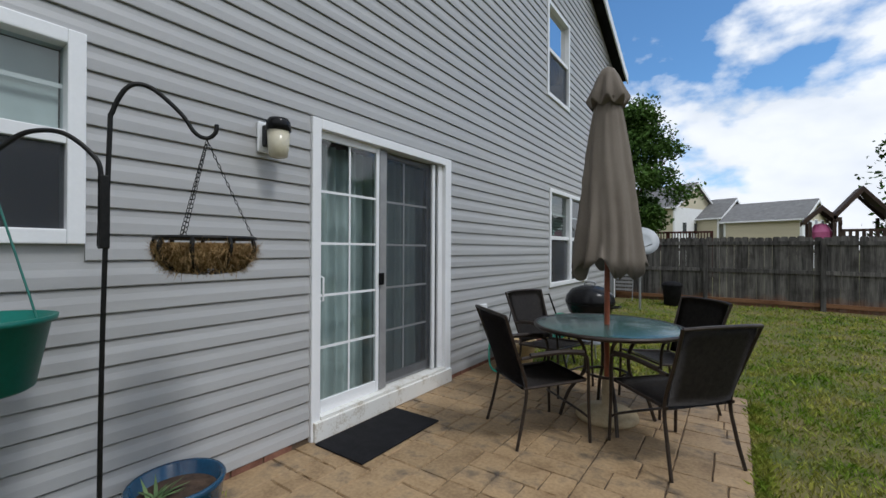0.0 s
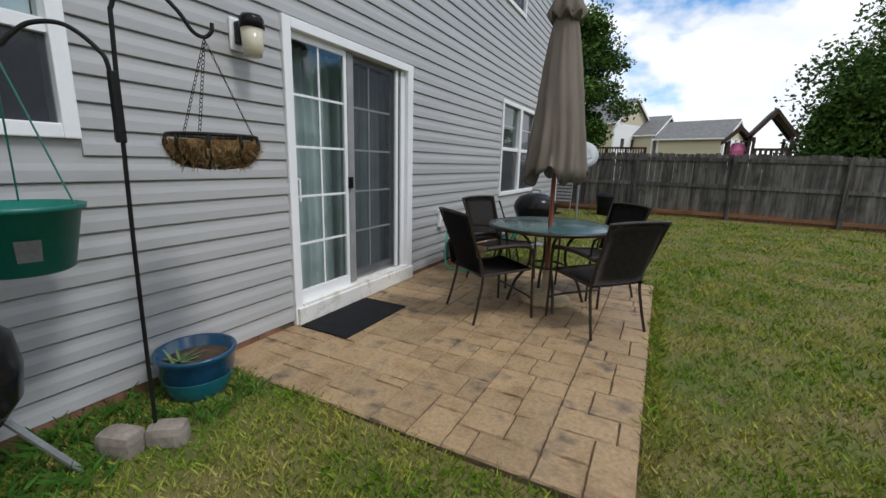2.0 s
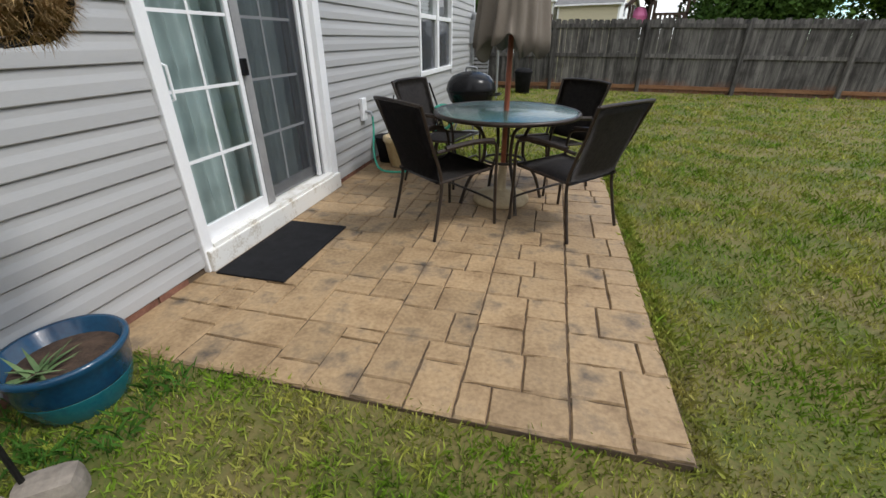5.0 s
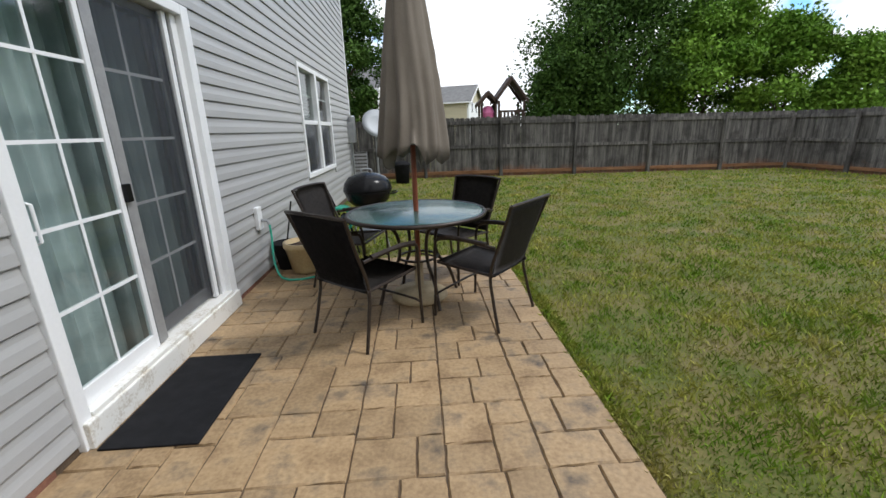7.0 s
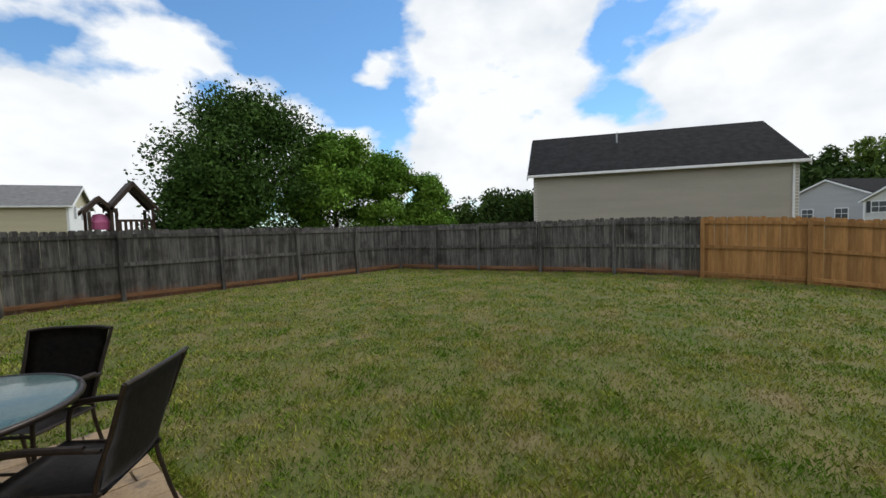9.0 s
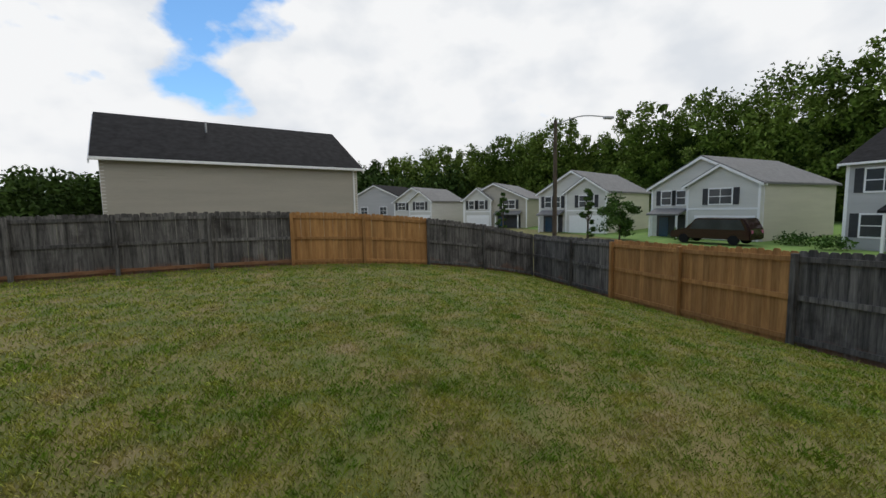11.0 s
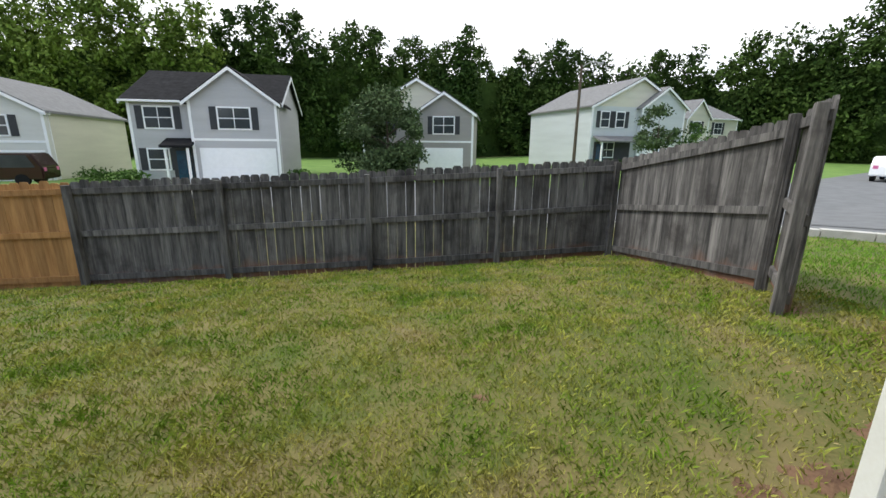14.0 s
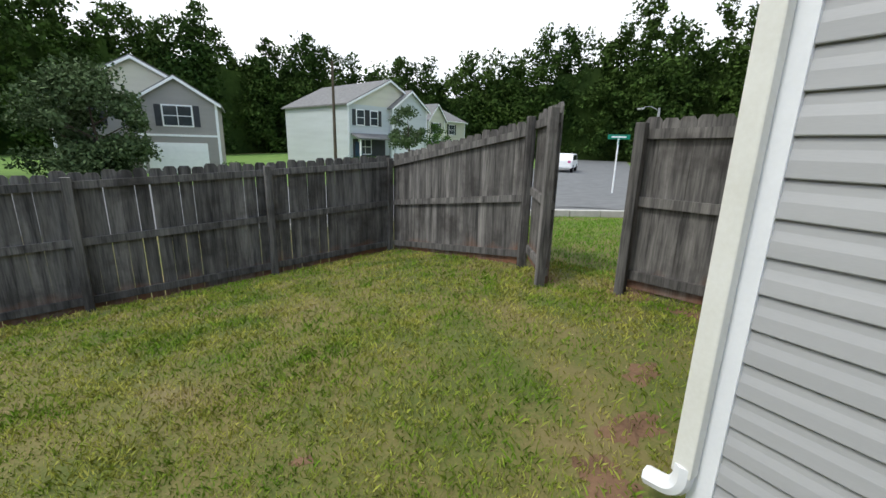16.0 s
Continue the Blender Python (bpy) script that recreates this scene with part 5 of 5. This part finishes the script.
far_house("house", (62.2, -12.3), (56.3, -20.0), 12.0, 4.6, 2.2, TANSIDE, GREYSHINGLE, "front", -1.65, (0.4, 4.6, 0.6, 4.6, 1.6), [(1.2, 3.2, 0.8, 1.2), (2.8, 3.2, 0.8, 1.2), (6.2, 3.2, 1.8, 1.2)], (0.9, 4.2), (5.4, 8.8), TWO.format("two-tone white and tan"), wing_mat=PALE)
far_house("house", (70.0, -2.5), (65.6, -8.2), 12.0, 4.5, 2.1, PALE, GREYSHINGLE, "front", -1.5, (3.2, 7.2, 0.5, 4.5, 1.5), [(0.8, 3.1, 1.4, 1.2), (4.4, 3.1, 1.6, 1.2)], (3.6, 6.8), None, TWO.format("white"))
far_house("house", (77.5, 4.5), (71.5, -3.5), 10.0, 3.9, 2.1, LGREY, SHINGLE, "front", None, None, [(2.0, 1.0, 1.4, 1.3), (6.0, 1.0, 1.4, 1.3)], None, None, "grey house with a dark gable roof behind the fence", False)
far_house("house", (82.0, 30.0), (78.0, 14.0), 10.0, 3.3, 1.8, PALE, GREYSHINGLE, "side", None, None, [(3.0, 1.0, 1.4, 1.3)], None, None, "pale houses with light roofs far beyond the fence", False)
big = far_house("house", (21.6, 13.3), (26.6, 2.7), 8.6, 5.4, 2.5, TANSIDE, SHINGLE, "side", -1.3, None, [], None, None, "tan siding house with a large charcoal roof beside the yard", False)
bigL = math.hypot(5.0, 10.6)
for k in range(1, 30):
    part("siding_line", boxed((0, -0.032, 1.2 + k * 0.145), (bigL, -0.001, 1.2 + k * 0.145 + 0.122)), TANSIDE, big)
part("downspout", boxed((bigL - 0.25, -0.1, 0), (bigL - 0.17, -0.02, 5.4)), WHITE, big)
part("roof_vent", tube(bmesh.new(), [(4.4, 2.6, 7.2), (4.4, 2.6, 7.75)], 0.05), GALV, big)
far_house("house", (-8.6, 49.0), (-2.21, 46.15), 7.0, 5.9, 2.4, YELLOW, GREYSHINGLE, "side", -0.3, None, [], None, None, "pale yellow house with a grey roof behind the fence", False, [(7.0, 1.2, 3.3, 0.8, 1.2), (7.0, 3.2, 3.3, 0.8, 1.2), (7.0, 5.0, 3.3, 0.8, 1.2)], WHITE)
far_house("house", (-2.9, 50.5), (1.18, 48.85), 6.0, 4.9, 1.9, YELLOW, GREYSHINGLE, "side", -0.3, None, [], None, None, "pale yellow house with a grey roof behind the fence", False, [(4.4, 1.2, 3.3, 0.8, 1.2), (4.4, 3.2, 3.3, 0.8, 1.2), (4.4, 5.0, 3.3, 0.8, 1.2)], WHITE)
far_house("house", (1.6, 48.0), (6.86, 46.08), 6.5, 4.4, 1.7, YELLOW, GREYSHINGLE, "side", -0.3, None, [], None, None, "pale yellow house with a grey roof behind the fence", False, [(5.6, 1.2, 3.3, 0.8, 1.2), (5.6, 3.2, 3.3, 0.8, 1.2), (5.6, 5.0, 3.3, 0.8, 1.2)], WHITE)

dk = thing("backyard_deck", "dark red wooden deck with a slatted railing behind the fence", "deck", pose(-1.6, 27.5, -0.2))
part("platform", boxed((0.0, 0.0, 1.55), (3.1, 2.2, 1.7), 0.01), DECKRED, dk)
for x in (0.06, 1.05, 2.05, 3.04):
    part("post", boxed((x - 0.06, 0.0, 0.0), (x + 0.06, 0.12, 2.55), 0.008), DECKRED, dk)
part("handrail", boxed((0.0, -0.03, 2.5), (3.1, 0.12, 2.6), 0.008), DECKRED, dk)
for k in range(22):
    part("baluster", boxed((0.12 + k * 0.135, 0.03, 1.7), (0.17 + k * 0.135, 0.07, 2.5)), DECKRED, dk)

# ---------------------------------------------------------------- trees
def leaves(name, clumps, per, size, mat, parent, seed, flat=0.7):
    """A crown of many small leaf faces gathered in clumps."""
    g = np.random.default_rng(seed)
    C = np.array([c[:3] for c in clumps])
    Rr = np.array([c[3] for c in clumps])
    n = len(clumps) * per
    i = np.repeat(np.arange(len(clumps)), per)
    d = g.normal(size=(n, 3))
    d /= np.linalg.norm(d, axis=1)[:, None]
    r = g.uniform(0.02, 1.15, n) ** 0.5
    P = C[i] + (d * r[:, None] + g.normal(size=(n, 3)) * 0.16) * Rr[i][:, None] * np.array([1, 1, flat])
    u = g.normal(size=(n, 3)) + d * 0.3
    u /= np.linalg.norm(u, axis=1)[:, None]
    v = np.cross(u, g.normal(size=(n, 3)))
    v /= np.linalg.norm(v, axis=1)[:, None]
    s = (g.uniform(0.5, 1.3, n) * size / 2)[:, None]
    V = np.stack([P - u * s, P - v * s * 0.55, P + u * s, P + v * s * 0.55], 1).reshape(-1, 3)
    F = (np.arange(n) * 4)[:, None] + np.arange(4)
    me = bpy.data.meshes.new(name)
    me.from_pydata(V.tolist(), [], F.tolist())
    me.materials.append(mat)
    ob = new(name, me)
    if parent:
        ob.parent = parent
    return ob


def tree(x, y, z, h, w, mat, seed, label, n=60, per=520, size=0.21, low=0.22):
    g = random.Random(seed)
    t = thing("tree", label, "tree", pose(x, y, z))
    tk = bmesh.new()
    tube(tk, curve_points([(0, 0, -0.3), (0.05 * w * g.uniform(-1, 1), 0.05 * w * g.uniform(-1, 1), h * 0.35), (0, 0, h * 0.8)], 5), [0.025 * h * (1 - 0.85 * k / 10) for k in range(11)], 8)
    for k in range(6):
        a, zz = g.uniform(0, 6.28), h * g.uniform(0.25, 0.55)
        tube(tk, [(0, 0, zz), (0.2 * w * math.cos(a), 0.2 * w * math.sin(a), zz + 0.12 * h), (0.36 * w * math.cos(a), 0.36 * w * math.sin(a), zz + 0.22 * h)], [0.009 * h, 0.006 * h, 0.002 * h], 6)
    part("trunk", tk, BARK, t)
    cl = []
    for k in range(n):
        f = g.uniform(0, 1)
        zz = h * (low + (0.97 - low) * f)
        spread = w / 2 * math.sin(math.pi * min(1, 0.25 + 0.72 * f)) ** 0.7
        a, r = g.uniform(0, 6.28), spread * math.sqrt(g.uniform(0.1, 1))
        cl.append((r * math.cos(a), r * math.sin(a), zz, w * g.uniform(0.1, 0.22)))
    leaves("crown", cl, per, size, mat, t, seed)
    return t


tree(12.3, 26.0, -0.3, 9.0, 9.0, LEAF, 1, "large dark green leafy tree behind the fence", 110, 480)
tree(9.3, 25.0, -0.3, 5.6, 5.0, LEAF, 2, "rounded dark green tree behind the fence", 48)
tree(16.3, 23.5, -0.3, 7.4, 6.0, LEAFLIGHT, 3, "bright green leafy tree behind the fence", 60)
tree(19.2, 22.5, -0.3, 6.2, 4.6, LEAFLIGHT, 4, "bright green leafy tree behind the fence", 50)
tree(21.8, 21.5, -0.3, 5.0, 3.6, LEAFLIGHT, 5, "bright green leafy tree behind the fence", 44)
tree(-2.0, 25.0, -0.3, 9.2, 4.6, LEAF, 6, "tall green tree beyond the house corner", 60)
tree(5.8, -30.8, -1.25, 6.2, 6.0, LEAFGREY, 7, "dense grey-green shrub-like tree before a house", 60, 420, 0.26, 0.08)
tree(-15.6, -33.0, -0.8, 5.2, 3.2, LEAFGREY, 8, "small open street tree on a thin trunk", 26, 110, 0.26, 0.35)
tree(32.5, -18.5, -1.25, 3.6, 3.6, LEAF, 9, "rounded green shrub before a white house", 26, 120, 0.26, 0.1)
tree(35.4, -17.3, -1.25, 4.6, 1.3, LEAF, 10, "narrow dark conifer beside a garage", 20, 90, 0.22, 0.05)
tree(46.0, -13.0, -1.25, 4.6, 1.3, LEAF, 11, "narrow dark conifer beside a house", 20, 90, 0.22, 0.05)
tree(-24.0, -42.0, -0.8, 4.4, 4.4, LEAF, 12, "rounded street tree near the far houses", 24, 80, 0.3, 0.2)
for k, (x, y, w) in enumerate(((21.0, -24.6, 1.6), (24.0, -25.6, 1.8), (11.6, -28.0, 1.2), (-1.8, -34.8, 1.8), (7.5, -35.5, 3.2), (-13.0, -39.0, 1.6), (-15.2, -39.8, 1.5), (30.5, -23.0, 1.8))):
    s = thing("shrub", "low dark clipped shrub by a house front", "shrub", pose(x, y, float(level(np.array(x), np.array(y)))), "shrubs by the houses")
    leaves("leaves", [(w * 0.3 * math.cos(a), w * 0.3 * math.sin(a), 0.45, w * 0.35) for a in (0.3, 1.9, 3.4, 5.0)], 130, 0.2, LEAF, s, 40 + k)

# edge of the woods in plan, with the height of its skyline
EDGE = [(150, 25, 12.0), (118, -4, 13.5), (96, -34, 18.0), (62, -54, 18.0), (34, -64, 20.0), (8, -70, 17.5), (-14, -76, 17.0), (-28, -71, 13.0), (-42, -66, 14.5), (-58, -42, 20.0), (-72, -12, 19.0), (-80, 20, 18.0)]
wg = random.Random(21)
for si, (a, b) in enumerate(zip(EDGE, EDGE[1:])):
    cl = []
    L = math.hypot(b[0] - a[0], b[1] - a[1])
    for k in range(int(L / 1.5)):
        f = (k + wg.uniform(-0.3, 0.3)) / (L / 1.5)
        back = wg.uniform(0, 11)
        x, y = a[0] + (b[0] - a[0]) * f, a[1] + (b[1] - a[1]) * f
        q = math.hypot(x, y)
        x, y = x * (1 + back / q), y * (1 + back / q)
        h = (a[2] + (b[2] - a[2]) * f + 1) * wg.choice((0.86, 0.95, 1.04, 1.1, 1.18))
        w = wg.uniform(4.0, 7.5)
        point = wg.uniform(0.5, 0.66)
        for m in range(26):
            f2 = (m + wg.uniform(0, 1)) / 26
            r = w / 2 * math.sin(math.pi * min(1, 0.3 + point * f2)) * wg.uniform(0.15, 1)
            t = wg.uniform(0, 6.28)
            cl.append((x + r * math.cos(t), y + r * math.sin(t), -1 + h * (0.06 + 0.92 * f2), w * wg.uniform(0.15, 0.34)))
    # three stretches take the leaf colour that has sunlight painted in
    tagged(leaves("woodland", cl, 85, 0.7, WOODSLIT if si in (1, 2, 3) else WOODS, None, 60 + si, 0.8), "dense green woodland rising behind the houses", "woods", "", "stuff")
# added backing wall in leaf colour, closes gaps and stands for shaded depth
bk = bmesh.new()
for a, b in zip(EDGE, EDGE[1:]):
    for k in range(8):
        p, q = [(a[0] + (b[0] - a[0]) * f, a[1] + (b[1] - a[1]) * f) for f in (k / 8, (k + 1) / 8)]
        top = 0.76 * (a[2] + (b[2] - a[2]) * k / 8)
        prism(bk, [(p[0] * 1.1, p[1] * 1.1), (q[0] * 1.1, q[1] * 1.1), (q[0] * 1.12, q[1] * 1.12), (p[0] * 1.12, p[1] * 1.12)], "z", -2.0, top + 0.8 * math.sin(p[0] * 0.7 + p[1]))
tagged(link_mesh("backdrop", bk, WOODS), "leaf-coloured wall added behind the trees for shaded depth", "woods", "", "structure")
tagged(leaves("far_trees", [(118 + 14 * math.sin(k * 2.3), 92 - 0.68 * k + 2 * math.sin(k), 1.6 + 2.2 * (k % 4) + 1.2 * math.sin(k * 1.7), 3.6) for k in range(170)], 260, 1.25, WOODS, None, 80, 0.9), "distant line of green trees", "woods", "", "stuff")

# ---------------------------------------------------------------- street
def ribbon(name, p0, d, length, width, mat, lift, label, category, steps=40, across=14):
    n = (-d[1], d[0])
    V, F = [], []
    for i in range(steps + 1):
        for j in range(across + 1):
            x, y = p0[0] + d[0] * length * i / steps + n[0] * width * j / across, p0[1] + d[1] * length * i / steps + n[1] * width * j / across
            V.append((x, y, float(level(np.array(x), np.array(y))) + lift))
    for i in range(steps):
        for j in range(across):
            k = i * (across + 1) + j
            F.append((k, k + across + 1, k + across + 2, k + 1))
    return soup(name, V, F, mat, None, label, category, "structure")


kd = (-0.883, 0.47)
ribbon("lawn", (75.0, -19.0), (-1.0, 0.0), 135.0, 58.0, FARGRASS, 0.03, "green front lawns of the houses across the street", "lawn", 60, 30)
ribbon("road", (14.0, -18.2), kd, 60.0, 13.0, ROAD, 0.06, "grey asphalt street beyond the gate", "road")
ribbon("road", (-10.0, -5.6), (-0.81, -0.586), 70.0, 9.0, ROAD, 0.075, "grey asphalt side street running away from the gate", "road")
kb = bmesh.new()
for k in range(34):
    x, y = -0.5 + kd[0] * k * 0.85, -10.45 + kd[1] * k * 0.85
    zz = float(level(np.array(x), np.array(y)))
    prism(kb, [(x, y), (x + kd[0] * 0.83, y + kd[1] * 0.83), (x + kd[0] * 0.83 + 0.1, y + kd[1] * 0.83 + 0.17), (x + 0.1, y + 0.17)], "z", zz - 0.1, zz + 0.17)
tagged(link_mesh("kerb", kb, KERB), "pale concrete kerb along the street", "kerb", "", "structure")
tagged(link_mesh("driveway", boxed((13.2, -27.0, -1.24), (18.0, -19.0, -1.19)), KERB), "pale concrete driveway before a garage", "driveway", "", "structure")


def street_lamp(x, y, z0, z1, arm, mat, label):
    s = thing("street_lamp", label, "street lamp", pose(x, y, z0))
    H = z1 - z0
    part("pole", tube(bmesh.new(), [(0, 0, -0.2), (0, 0, H)], [0.15, 0.1], 10), mat, s)
    part("arm", tube(bmesh.new(), curve_points([(0, 0, H - 0.25), (arm[0] * 0.5, arm[1] * 0.5, H + 0.1), (arm[0], arm[1], H - 0.08)], 6), 0.035, 6), GALV, s)
    part("head", boxed((arm[0] - 0.14, arm[1] - 0.28, H - 0.2), (arm[0] + 0.14, arm[1] + 0.28, H - 0.05), 0.04), GALV, s)


street_lamp(24.8, -9.0, -1.25, 6.7, (-1.5, -2.5), BARK, "wooden pole street lamp with a curved arm")
street_lamp(-9.8, -35.3, -0.9, 7.8, (-1.2, 1.0), BARK, "slim street lamp pole before the pale blue house")
street_lamp(-35.0, -22.0, -0.8, 5.0, (1.5, -0.8), GALV, "far street lamp at the side street")
sg = thing("street_sign", "green street name signs on a white post", "street sign", pose(-14.6, -10.9, -0.75))
part("post", tube(bmesh.new(), [(0, 0, -0.2), (0, 0, 2.55)], 0.035), WHITE, sg)
for k, a in enumerate((40, 130)):
    pl = part("plate", boxed((-0.45, -0.012, 0), (0.45, 0.012, 0.2), 0.005), SIGNGREEN, sg)
    pl.matrix_basis = pose(0, 0, 2.3 + 0.22 * k, 0, 0, a)
    br = part("lettering", boxed((-0.3, -0.016, 0.07), (0.3, 0.016, 0.13)), WHITE, pl)


def car(name, x, y, yaw, paint, label, L=4.6, W=1.85, H=1.75):
    z = float(level(np.array(x), np.array(y))) + 0.08
    c = thing(name, label, "car", pose(x, y, z, 0, 0, yaw))
    b = prism(bmesh.new(), [(-L / 2, 0.35), (L / 2, 0.35), (L / 2, 0.85), (L * 0.28, 1.0), (L * 0.16, H), (-L * 0.42, H), (-L / 2, 1.0)], "y", -W / 2, W / 2)
    bmesh.ops.bevel(b, geom=b.edges[:], offset=0.07, segments=2, affect="EDGES")
    part("body", b, paint, c)
    for sy in (-1, 1):
        part("side_window", prism(bmesh.new(), [(L * 0.24, 1.02), (L * 0.15, H - 0.1), (-L * 0.38, H - 0.1), (-L * 0.44, 1.02)], "y", sy * W / 2 - 0.004, sy * W / 2 + 0.004), PANE, c)
        for sx in (-0.31, 0.31):
            w = bmesh.new()
            tube(w, [(sx * L, sy * (W / 2 - 0.2), 0.33), (sx * L, sy * (W / 2 + 0.01), 0.33)], 0.33, 20)
            part("wheel", w, RUBBER, c)
        part("tail_light", boxed((-L / 2 - 0.01, sy * W * 0.36 - 0.12, 0.8), (-L / 2 + 0.03, sy * W * 0.36 + 0.12, 1.0)), PINK, c)


car("pickup_truck", 26.8, -22.2, 20, MAROON, "dark red pickup parked on a driveway", 5.3, 1.95, 1.8)
car("parked_car", -27.5, -25.5, 215, WHITE, "white car parked along the side street", 4.6, 1.8, 1.55)
car("parked_car", -36.0, -21.5, 215, WHITE, "white car parked along the side street", 4.6, 1.8, 1.6)

# ---------------------------------------------------------------- playset behind the fence
pl = thing("playset", "dark wooden backyard playset with two open gable roofs", "playset", pose(4.7, 23.3, -0.1))
for x0, x1, y1, top, rz in ((0.1, 0.8, 0.9, 2.6, 0.5), (0.95, 2.2, 1.3, 2.75, 1.0)):
    for x in (x0, x1):
        for y in (0, y1):
            part("post", boxed((x - 0.05, y - 0.05, 0), (x + 0.05, y + 0.05, top), 0.008), PLAYWOOD, pl)
    m = (x0 + x1) / 2
    for y in (-0.1, y1 + 0.02):
        rb = bmesh.new()
        for p, q in ((x0 - 0.2, m), (x1 + 0.2, m)):
            prism(rb, [(p, top - 0.15), (q, top + rz - 0.08), (q, top + rz + 0.1), (p, top + 0.03)], "y", y, y + 0.1)
        part("rafter", rb, PLAYWOOD, pl)
    for p, q in ((x0 - 0.2, m), (x1 + 0.2, m)):
        rs = bmesh.new()
        prism(rs, [(p, top + 0.02), (q, top + rz + 0.1), (q, top + rz + 0.14), (p, top + 0.06)], "y", 0.0, y1)
        part("roof_board", rs, PLAYWOOD, pl)
for k in range(7):
    part("railing_slat", boxed((1.0 + 0.18 * k, -0.03, 1.5), (1.1 + 0.18 * k, 0.0, 2.2)), PLAYWOOD, pl)
part("railing", boxed((0.95, -0.05, 2.2), (2.25, 0.02, 2.3)), PLAYWOOD, pl)
part("deck", boxed((0.0, 0.0, 1.4), (2.3, 1.3, 1.5)), PLAYWOOD, pl)
part("slide_hood", lathe(bmesh.new(), [(0.32, 1.9), (0.35, 2.2), (0.2, 2.5), (0.02, 2.55)], 20, (0.45, 0.3)), PINK, pl, "pink plastic hood")
